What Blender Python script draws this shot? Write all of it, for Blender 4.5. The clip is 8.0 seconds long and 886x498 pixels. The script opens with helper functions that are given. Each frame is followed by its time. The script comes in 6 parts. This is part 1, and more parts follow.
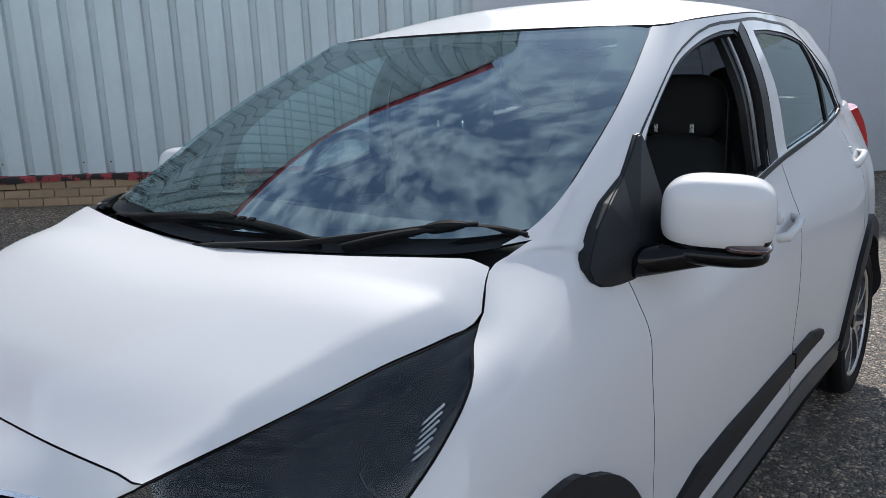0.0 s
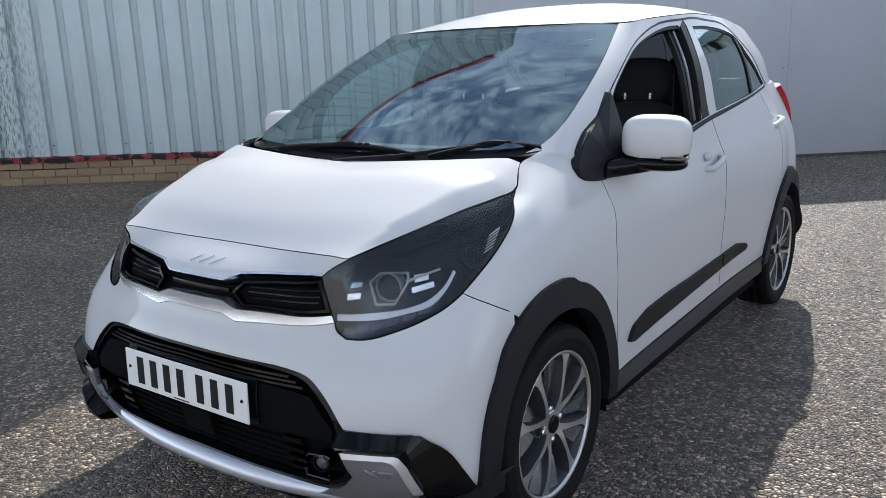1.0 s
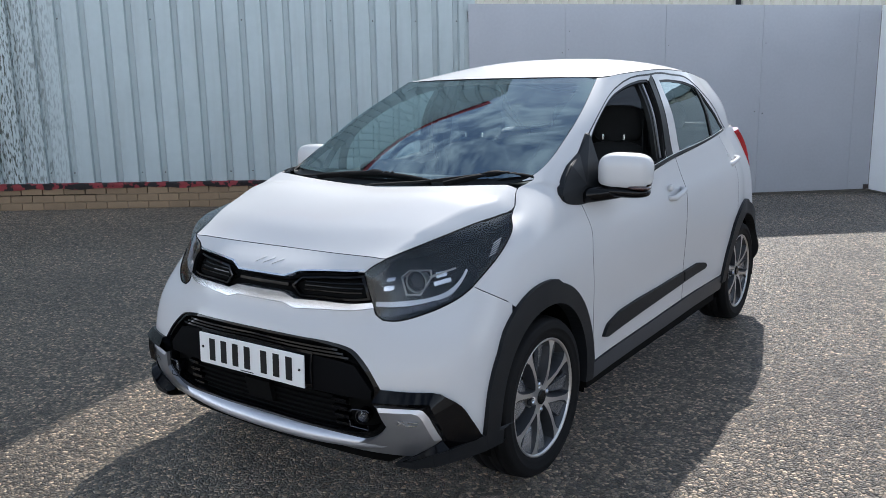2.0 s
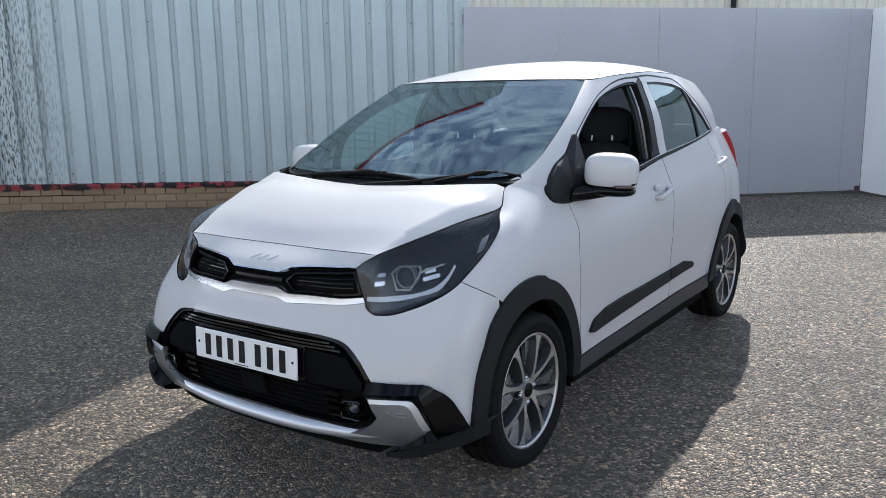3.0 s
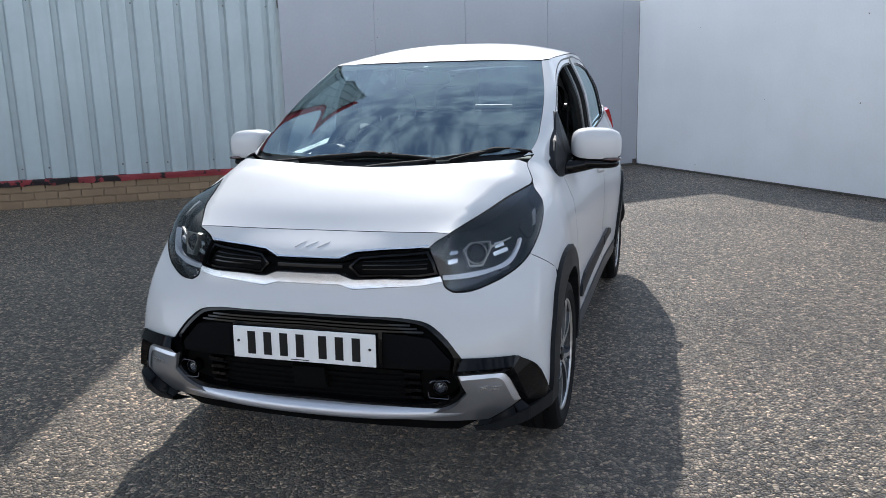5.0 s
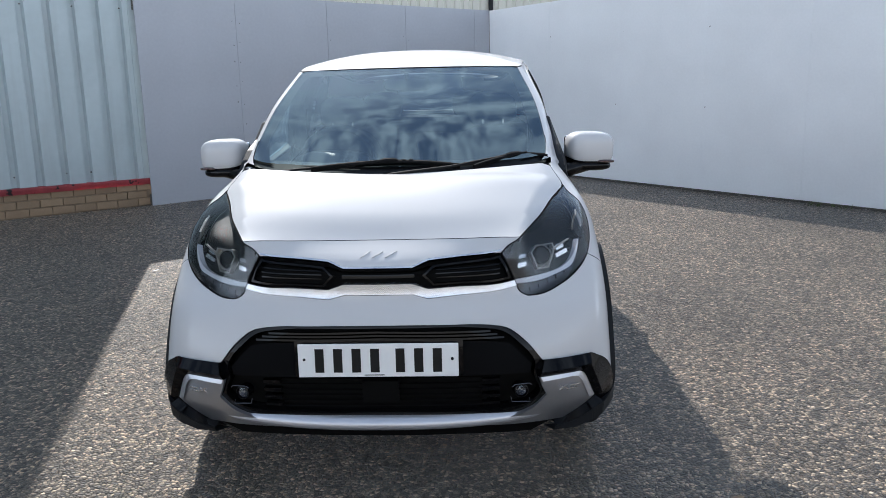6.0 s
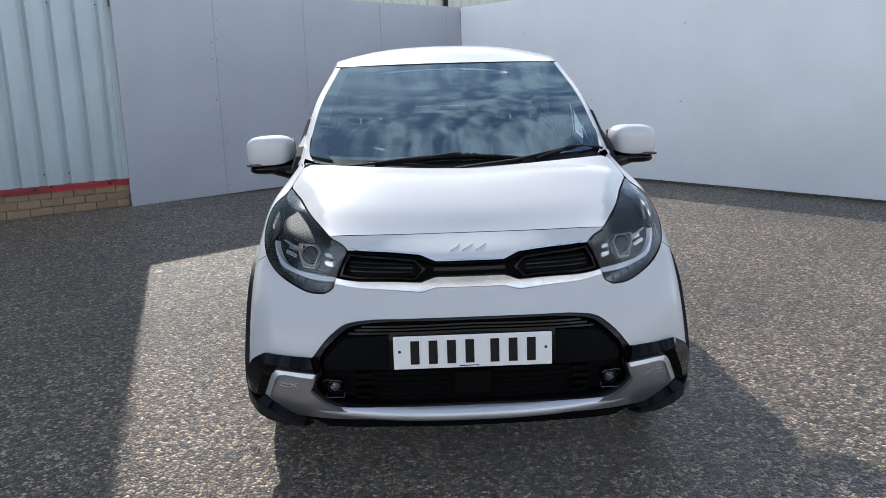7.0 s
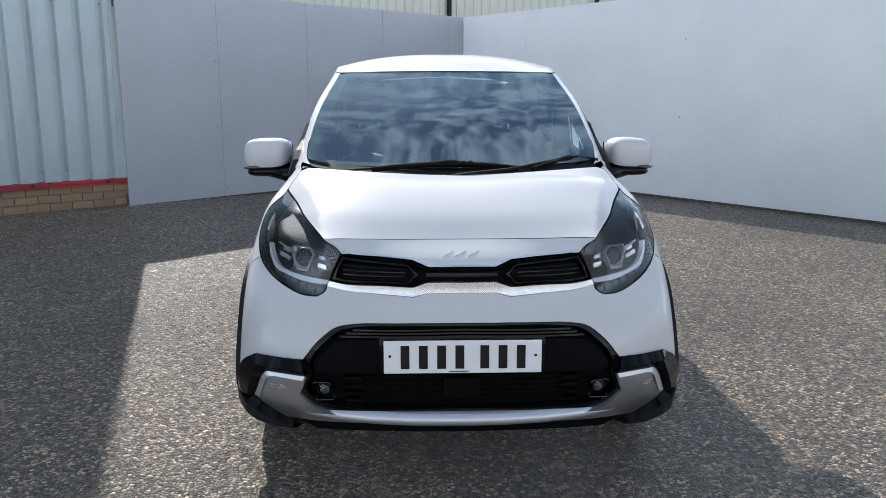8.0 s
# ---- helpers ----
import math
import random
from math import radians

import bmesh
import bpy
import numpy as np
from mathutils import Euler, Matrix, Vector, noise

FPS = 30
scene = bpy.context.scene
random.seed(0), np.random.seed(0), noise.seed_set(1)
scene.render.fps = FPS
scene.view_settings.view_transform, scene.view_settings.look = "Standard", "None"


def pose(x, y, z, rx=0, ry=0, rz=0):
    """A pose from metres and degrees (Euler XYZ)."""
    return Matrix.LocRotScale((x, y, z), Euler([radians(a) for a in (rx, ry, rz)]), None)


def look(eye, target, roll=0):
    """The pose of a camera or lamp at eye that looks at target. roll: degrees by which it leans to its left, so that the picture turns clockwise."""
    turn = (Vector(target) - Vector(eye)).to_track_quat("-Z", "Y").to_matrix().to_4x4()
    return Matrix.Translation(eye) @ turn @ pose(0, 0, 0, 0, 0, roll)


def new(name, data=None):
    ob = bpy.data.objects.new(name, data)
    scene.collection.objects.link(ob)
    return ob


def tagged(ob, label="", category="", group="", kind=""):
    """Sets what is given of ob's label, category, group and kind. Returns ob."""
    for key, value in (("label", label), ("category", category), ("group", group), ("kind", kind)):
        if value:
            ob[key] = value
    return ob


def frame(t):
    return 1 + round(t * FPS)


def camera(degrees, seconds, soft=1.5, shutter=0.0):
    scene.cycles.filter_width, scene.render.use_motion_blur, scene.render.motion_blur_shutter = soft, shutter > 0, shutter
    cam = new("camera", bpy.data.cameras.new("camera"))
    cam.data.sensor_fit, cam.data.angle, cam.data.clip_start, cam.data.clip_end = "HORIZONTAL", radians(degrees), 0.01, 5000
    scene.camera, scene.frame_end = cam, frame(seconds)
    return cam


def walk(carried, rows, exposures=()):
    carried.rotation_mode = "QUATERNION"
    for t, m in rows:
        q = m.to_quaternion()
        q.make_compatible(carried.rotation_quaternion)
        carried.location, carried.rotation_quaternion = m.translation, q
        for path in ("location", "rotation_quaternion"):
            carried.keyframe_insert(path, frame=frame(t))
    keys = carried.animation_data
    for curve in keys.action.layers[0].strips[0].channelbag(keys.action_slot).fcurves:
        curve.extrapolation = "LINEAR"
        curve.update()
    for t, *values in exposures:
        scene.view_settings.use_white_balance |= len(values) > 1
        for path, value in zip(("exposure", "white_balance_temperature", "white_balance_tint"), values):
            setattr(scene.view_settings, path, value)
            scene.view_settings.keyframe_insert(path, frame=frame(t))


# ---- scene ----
cam = camera(57.0, 8.0, soft=0.8)
PATH = [
    (0, (1.344, -0.273, 1.360), (0.163, 1.275, 0.905), -2.3),
    (0.5, (1.537, -0.775, 1.326), (0.370, 0.778, 0.853), -2.3),
    (1, (1.806, -1.187, 1.330), (0.649, 0.377, 0.866), -2.2),
    (1.5, (2.015, -1.531, 1.364), (0.869, 0.050, 0.932), -1.8),
    (2, (2.093, -1.733, 1.376), (0.954, -0.135, 0.994), -1.2),
    (3.5, (2.177, -1.816, 1.369), (1.048, -0.208, 0.995), -1.1),
    (4, (2.001, -1.936, 1.364), (0.967, -0.268, 0.980), -0.6),
    (4.5, (1.651, -2.160, 1.369), (0.815, -0.391, 0.954), -1.0),
    (4.7, (1.475, -2.222, 1.360), (0.745, -0.406, 0.943), -1.4),
    (5.8, (0.495, -2.428, 1.396), (0.332, -0.480, 0.976), -1.0),
    (6, (0.333, -2.436, 1.383), (0.243, -0.482, 0.967), -1.4),
    (6.5, (0.018, -2.439, 1.397), (0.033, -0.485, 0.972), -2.3),
    (7, (-0.153, -2.486, 1.387), (-0.103, -0.533, 0.961), -1.7),
    (7.5, (-0.158, -2.500, 1.382), (-0.100, -0.545, 0.966), -0.1),
    (8, (-0.141, -2.502, 1.379), (-0.083, -0.544, 0.975), 0.0),
]
walk(cam, [(t, look(eye, target, roll)) for t, eye, target, roll in PATH], [(0, 0.05, 5600, 9), (0.6, 0.14, 5570, 9), (1.5, 0.20, 5550, 9), (8, 0.12, 5510, 9)])

# ---------- world, sun ----------
SUN_FROM = Vector((-0.41, 1.12, 0.93)).normalized()
world = bpy.data.worlds.new("sky")
scene.world = world
world.use_nodes = True
wn, wl = world.node_tree.nodes, world.node_tree.links
wn.clear()
w_out, w_bg = wn.new("ShaderNodeOutputWorld"), wn.new("ShaderNodeBackground")
w_sky = wn.new("ShaderNodeTexSky")
w_sky.sky_type, w_sky.sun_disc = "NISHITA", False
w_sky.sun_elevation = math.asin(SUN_FROM.z)
w_sky.sun_rotation = math.atan2(SUN_FROM.x, SUN_FROM.y)
w_sky.dust_density = 0.6
w_sky.ozone_density = 2.5
w_tc, w_map = wn.new("ShaderNodeTexCoord"), wn.new("ShaderNodeMapping")
w_map.inputs["Scale"].default_value = (1.0, 1.0, 1.0)
w_noise = wn.new("ShaderNodeTexNoise")
w_noise.inputs["Scale"].default_value, w_noise.inputs["Detail"].default_value = 24.0, 9
w_noise.inputs["Roughness"].default_value, w_noise.inputs["Distortion"].default_value = 0.58, 0.0
w_ramp = wn.new("ShaderNodeValToRGB")
w_ramp.color_ramp.elements[0].position, w_ramp.color_ramp.elements[1].position = 0.42, 0.62
w_ramp.color_ramp.elements[0].color = (0.10, 0.10, 0.10, 1)
w_mix = wn.new("ShaderNodeMix")
w_mix.data_type = "RGBA"
w_cloud = wn.new("ShaderNodeMix")
w_cloud.data_type = "RGBA"
w_cloud.inputs["A"].default_value, w_cloud.inputs["B"].default_value = (8.6, 9.2, 9.8, 1), (27.0, 27.3, 27.0, 1)
w_bg.inputs["Strength"].default_value = 0.094
# the cloud deck as a plane overhead: direction divided by its height
w_sep, w_add, w_div = wn.new("ShaderNodeSeparateXYZ"), wn.new("ShaderNodeMath"), wn.new("ShaderNodeVectorMath")
w_add.operation, w_div.operation = "ADD", "DIVIDE"
w_add.inputs[1].default_value = 0.5
w_abs = wn.new("ShaderNodeMath")
w_abs.operation = "ABSOLUTE"
w_cmb = wn.new("ShaderNodeCombineXYZ")
wl.new(w_tc.outputs["Generated"], w_sep.inputs[0])
wl.new(w_sep.outputs["Z"], w_abs.inputs[0])
wl.new(w_abs.outputs[0], w_add.inputs[0])
for k in range(3):
    wl.new(w_add.outputs[0], w_cmb.inputs[k])
wl.new(w_tc.outputs["Generated"], w_div.inputs[0])
wl.new(w_cmb.outputs[0], w_div.inputs[1])
wl.new(w_div.outputs[0], w_map.inputs["Vector"])
wl.new(w_map.outputs["Vector"], w_noise.inputs["Vector"])
wl.new(w_noise.outputs["Fac"], w_ramp.inputs["Fac"])
# seen flat on, the cloud deck closes up towards the horizon
w_low, w_max = wn.new("ShaderNodeMapRange"), wn.new("ShaderNodeMath")
w_low.interpolation_type = "SMOOTHSTEP"
w_low.inputs["From Min"].default_value, w_low.inputs["From Max"].default_value = 0.10, 0.54
w_low.inputs["To Min"].default_value, w_low.inputs["To Max"].default_value = 1.0, 0.0
w_max.operation = "MAXIMUM"
wl.new(w_abs.outputs[0], w_low.inputs["Value"])
wl.new(w_low.outputs[0], w_max.inputs[0])
wl.new(w_ramp.outputs["Color"], w_max.inputs[1])
wl.new(w_max.outputs[0], w_mix.inputs["Factor"])
wl.new(w_low.outputs[0], w_cloud.inputs["Factor"])
wl.new(w_cloud.outputs["Result"], w_mix.inputs["B"])
wl.new(w_sky.outputs["Color"], w_mix.inputs["A"])
wl.new(w_mix.outputs["Result"], w_bg.inputs["Color"])
wl.new(w_bg.outputs["Background"], w_out.inputs["Surface"])
sun = new("sun", bpy.data.lights.new("sun", "SUN"))
sun.data.energy, sun.data.angle, sun.data.color = 6.8, radians(0.55), (1.0, 0.87, 0.715)
sun.matrix_world = look(SUN_FROM * 50, (0, 0, 0))


# ---------- materials ----------
def material(name, colour, rough=0.5, metal=0.0, vary=0.06, scale=6.0, fine=90.0, bump=0.0, coat=0.0, spec=0.5):
    """A principled surface with broad stains, fine grain in colour and gloss, and fine relief."""
    m = bpy.data.materials.new(name)
    m.use_nodes = True
    nt = m.node_tree
    p = nt.nodes["Principled BSDF"]
    p.inputs["Roughness"].default_value, p.inputs["Metallic"].default_value = rough, metal
    p.inputs["Coat Weight"].default_value, p.inputs["Coat Roughness"].default_value = coat, 0.03
    p.inputs["Specular IOR Level"].default_value = spec
    tc = nt.nodes.new("ShaderNodeTexCoord")
    broad, grain = nt.nodes.new("ShaderNodeTexNoise"), nt.nodes.new("ShaderNodeTexNoise")
    broad.inputs["Scale"].default_value, broad.inputs["Detail"].default_value = scale, 5
    grain.inputs["Scale"].default_value, grain.inputs["Detail"].default_value = fine, 3
    for n in (broad, grain):
        nt.links.new(tc.outputs["Object"], n.inputs["Vector"])
    both = nt.nodes.new("ShaderNodeMath")
    both.operation = "MULTIPLY_ADD"
    both.inputs[1].default_value = 0.4
    nt.links.new(grain.outputs["Fac"], both.inputs[0])
    nt.links.new(broad.outputs["Fac"], both.inputs[2])
    ramp = nt.nodes.new("ShaderNodeMapRange")
    ramp.inputs["From Min"].default_value, ramp.inputs["From Max"].default_value = 0.45, 0.95
    ramp.inputs["To Min"].default_value, ramp.inputs["To Max"].default_value = 1 - vary, 1 + vary
    nt.links.new(both.outputs[0], ramp.inputs["Value"])
    tint = nt.nodes.new("ShaderNodeVectorMath")
    tint.operation = "SCALE"
    tint.inputs[0].default_value = colour
    nt.links.new(ramp.outputs[0], tint.inputs["Scale"])
    nt.links.new(tint.outputs[0], p.inputs["Base Color"])
    if bump:
        b = nt.nodes.new("ShaderNodeBump")
        b.inputs["Strength"].default_value, b.inputs["Distance"].default_value = bump, 0.002
        nt.links.new(grain.outputs["Fac"], b.inputs["Height"])
        nt.links.new(b.outputs[0], p.inputs["Normal"])
    return m


def glass(name, tint, ior=1.5, sheen=(0.80, 0.96, 1.0), rough=0.005):
    """Clear sheet glass: tinted see-through, with mirror gloss by Fresnel."""
    m = bpy.data.materials.new(name)
    m.use_nodes = True
    nt = m.node_tree
    nt.nodes.clear()
    out, mix = nt.nodes.new("ShaderNodeOutputMaterial"), nt.nodes.new("ShaderNodeMixShader")
    clear, shine, lay = nt.nodes.new("ShaderNodeBsdfTransparent"), nt.nodes.new("ShaderNodeBsdfGlossy"), nt.nodes.new("ShaderNodeLayerWeight")
    lay.inputs["Blend"].default_value = 0.5
    power, fres = nt.nodes.new("ShaderNodeMath"), nt.nodes.new("ShaderNodeMath")
    power.operation, fres.operation = "POWER", "MULTIPLY_ADD"
    power.inputs[1].default_value = 5.0
    f0 = ((ior - 1) / (ior + 1)) ** 2
    fres.inputs[1].default_value, fres.inputs[2].default_value = 1 - f0, f0
    nt.links.new(lay.outputs["Facing"], power.inputs[0])
    nt.links.new(power.outputs[0], fres.inputs[0])
    clear.inputs["Color"].default_value = (*tint, 1)
    shine.inputs["Roughness"].default_value = rough
    shine.inputs["Color"].default_value = (*sheen, 1)
    nt.links.new(fres.outputs[0], mix.inputs[0])
    nt.links.new(clear.outputs[0], mix.inputs[1])
    nt.links.new(shine.outputs[0], mix.inputs[2])
    nt.links.new(mix.outputs[0], out.inputs["Surface"])
    return m


PAINT = material("white_car_paint", (0.56, 0.556, 0.556), 0.55, vary=0.012, scale=3, fine=900, coat=0.6, spec=0.12)
GLOSS_BLACK = material("gloss_black", (0.003, 0.003, 0.0036), 0.05, vary=0.1, fine=900, spec=0.2)
FRIT = material("screen_frit", (0.005, 0.005, 0.0055), 0.8, vary=0.1, spec=0.05)
PLASTIC = material("black_plastic", (0.011, 0.012, 0.0138), 0.5, vary=0.12, fine=700, bump=0.1, spec=0.2)
DARK = material("dark_cavity", (0.003, 0.003, 0.003), 0.8, vary=0.2, spec=0.1)
RUBBER = material("tyre_rubber", (0.007, 0.007, 0.0075), 0.7, vary=0.25, fine=300, bump=0.2, spec=0.16)
SEAL = material("rubber_seal", (0.008, 0.008, 0.0085), 0.45, vary=0.1, spec=0.25)
SILVER = material("satin_silver", (0.40, 0.405, 0.425), 0.34, 0.85, vary=0.05)
LIP = material("bright_silver", (0.55, 0.56, 0.60), 0.34, 0.7, vary=0.03)
CHROME = material("bright_chrome", (0.78, 0.79, 0.81), 0.16, 1.0, vary=0.03)
ALLOY = material("machined_alloy", (0.58, 0.57, 0.56), 0.34, 0.85, vary=0.06, fine=500)
ALLOY_DARK = material("grey_alloy", (0.055, 0.058, 0.064), 0.36, 0.4, vary=0.1)
ALLOY_POCKET = material("grey_alloy_pocket", (0.30, 0.31, 0.335), 0.25, 0.8, vary=0.1)
LAMP_GREY = material("lamp_housing", (0.006, 0.0064, 0.0072), 0.6, vary=0.08, fine=200, spec=0.1)
REFLECTOR = material("lamp_reflector", (0.62, 0.62, 0.64), 0.16, 1.0, vary=0.02)
BEZEL = material("lamp_bezel", (0.30, 0.29, 0.27), 0.3, 0.8, vary=0.04)
LAMP_CELL = material("smoked_cell", (0.10, 0.10, 0.112), 0.2, 0.6, vary=0.08)
LAMP_WHITE = material("light_guide", (0.64, 0.65, 0.70), 0.25, 0.3, vary=0.08, fine=400, bump=0.4)
RED_LENS = material("red_lens", (0.45, 0.012, 0.02), 0.12, coat=1.0)
AMBER = material("amber_lens", (0.05, 0.018, 0.016), 0.15, coat=1.0)
# black sill plastic, greyed in the colour for light bounced off the ground
SILL_LIT = material("bounce_lit_sill_plastic", (0.05, 0.052, 0.056), 0.42, vary=0.1, fine=600, bump=0.1, spec=0.35)
PLATE = material("plate_white", (0.80, 0.80, 0.79), 0.35, vary=0.02)
CLOTH = material("seat_cloth", (0.011, 0.011, 0.012), 0.9, vary=0.2, fine=600, bump=0.4)
TRIM = material("cabin_trim", (0.016, 0.0165, 0.018), 0.55, vary=0.2, fine=500, bump=0.2)
LINING = material("headlining", (0.22, 0.215, 0.205), 0.9, vary=0.08)
GLASS = glass("windscreen_glass", (0.64, 0.74, 0.74), ior=2.8)
PRIVACY = glass("dark_window_glass", (0.16, 0.17, 0.18), ior=2.0)
LENS = glass("lamp_lens", (0.80, 0.81, 0.82), ior=1.55, sheen=(0.90, 0.95, 1.0), rough=0.08)
UNSEEN_WALL = material("unseen_wall", (0.60, 0.58, 0.55), 0.85, vary=0.12, scale=1.5, fine=60, bump=0.3)
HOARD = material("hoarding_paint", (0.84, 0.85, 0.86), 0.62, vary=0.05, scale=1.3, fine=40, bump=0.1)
# darker, bluer copy of the hoarding paint, lowered to set the back boards' brightness
HOARD_DARK = material("hoarding_paint_dark", (0.385, 0.395, 0.422), 0.62, vary=0.07, scale=1.1, fine=30, bump=0.15)
SCREW = material("rusty_screw", (0.06, 0.045, 0.04), 0.7, vary=0.3)
CREAM = material("cream_cladding", (0.62, 0.60, 0.52), 0.5, vary=0.06, scale=2)
FILLER = material("old_timber", (0.11, 0.10, 0.085), 0.8, vary=0.15)


def cladding_material():
    m = material("grey_cladding", (0.405, 0.462, 0.47), 0.42, vary=0.07, scale=1.6, fine=14)
    nt = m.node_tree
    p = nt.nodes["Principled BSDF"]
    tc = nt.nodes.new("ShaderNodeTexCoord")
    # run-off streaks: noise drawn out along the height
    mp = nt.nodes.new("ShaderNodeMapping")
    mp.inputs["Scale"].default_value = (6, 6, 0.4)
    streak = nt.nodes.new("ShaderNodeTexNoise")
    streak.inputs["Scale"].default_value, streak.inputs["Detail"].default_value = 1.6, 6
    r = nt.nodes.new("ShaderNodeMapRange")
    r.inputs["From Min"].default_value, r.inputs["From Max"].default_value = 0.50, 0.72
    r.inputs["To Max"].default_value = 0.32
    # algae on the oldest sheets, x along the wall from its end
    sep = nt.nodes.new("ShaderNodeSeparateXYZ")
    alg = nt.nodes.new("ShaderNodeMapRange")
    alg.inputs["From Min"].default_value, alg.inputs["From Max"].default_value = -4.35, -5.1
    speck = nt.nodes.new("ShaderNodeTexNoise")
    speck.inputs["Scale"].default_value, speck.inputs["Detail"].default_value = 55, 9
    sr = nt.nodes.new("ShaderNodeMapRange")
    sr.inputs["From Min"].default_value, sr.inputs["From Max"].default_value = 0.47, 0.60
    mul = nt.nodes.new("ShaderNodeMath")
    mul.operation = "MULTIPLY"
    mixa, mixb = nt.nodes.new("ShaderNodeMix"), nt.nodes.new("ShaderNodeMix")
    for x in (mixa, mixb):
        x.data_type = "RGBA"
    mixa.inputs["B"].default_value, mixb.inputs["B"].default_value = (0.30, 0.32, 0.32, 1), (0.05, 0.06, 0.045, 1)
    old = p.inputs["Base Color"].links[0].from_socket
    L = nt.links.new
    L(tc.outputs["Object"], mp.inputs["Vector"])
    L(mp.outputs[0], streak.inputs["Vector"])
    L(streak.outputs["Fac"], r.inputs["Value"])
    L(tc.outputs["Object"], sep.inputs[0])
    L(sep.outputs["X"], alg.inputs["Value"])
    mp2 = nt.nodes.new("ShaderNodeMapping")
    mp2.inputs["Scale"].default_value = (1, 1, 0.22)
    L(tc.outputs["Object"], mp2.inputs["Vector"])
    L(mp2.outputs[0], speck.inputs["Vector"])
    L(speck.outputs["Fac"], sr.inputs["Value"])
    L(alg.outputs[0], mul.inputs[0])
    L(sr.outputs[0], mul.inputs[1])
    L(old, mixa.inputs["A"])
    L(r.outputs[0], mixa.inputs["Factor"])
    L(mixa.outputs["Result"], mixb.inputs["A"])
    L(mul.outputs[0], mixb.inputs["Factor"])
    L(mixb.outputs["Result"], p.inputs["Base Color"])
    return m


def red_paint_material():
    """Red paint flaking off dark steel."""
    m = material("flaking_red_paint", (0.44, 0.075, 0.085), 0.55, vary=0.2, scale=5, fine=60, bump=0.3)
    nt = m.node_tree
    p = nt.nodes["Principled BSDF"]
    tc = nt.nodes.new("ShaderNodeTexCoord")
    n = nt.nodes.new("ShaderNodeTexNoise")
    n.inputs["Scale"].default_value, n.inputs["Detail"].default_value = 9, 8
    sep = nt.nodes.new("ShaderNodeSeparateXYZ")
    far = nt.nodes.new("ShaderNodeMapRange")
    far.inputs["From Min"].default_value, far.inputs["From Max"].default_value = -1.4, -2.2
    far.inputs["To Min"].default_value, far.inputs["To Max"].default_value = -0.12, 0.03
    add = nt.nodes.new("ShaderNodeMath")
    r = nt.nodes.new("ShaderNodeMapRange")
    r.inputs["From Min"].default_value, r.inputs["From Max"].default_value = 0.50, 0.54
    mix = nt.nodes.new("ShaderNodeMix")
    mix.data_type = "RGBA"
    mix.inputs["B"].default_value = (0.035, 0.028, 0.03, 1)
    old = p.inputs["Base Color"].links[0].from_socket
    L = nt.links.new
    L(tc.outputs["Object"], n.inputs["Vector"])
    L(tc.outputs["Object"], sep.inputs[0])
    L(sep.outputs["X"], far.inputs["Value"])
    L(n.outputs["Fac"], add.inputs[0])
    L(far.outputs[0], add.inputs[1])
    L(add.outputs[0], r.inputs["Value"])
    L(old, mix.inputs["A"])
    L(r.outputs[0], mix.inputs["Factor"])
    L(mix.outputs["Result"], p.inputs["Base Color"])
    return m


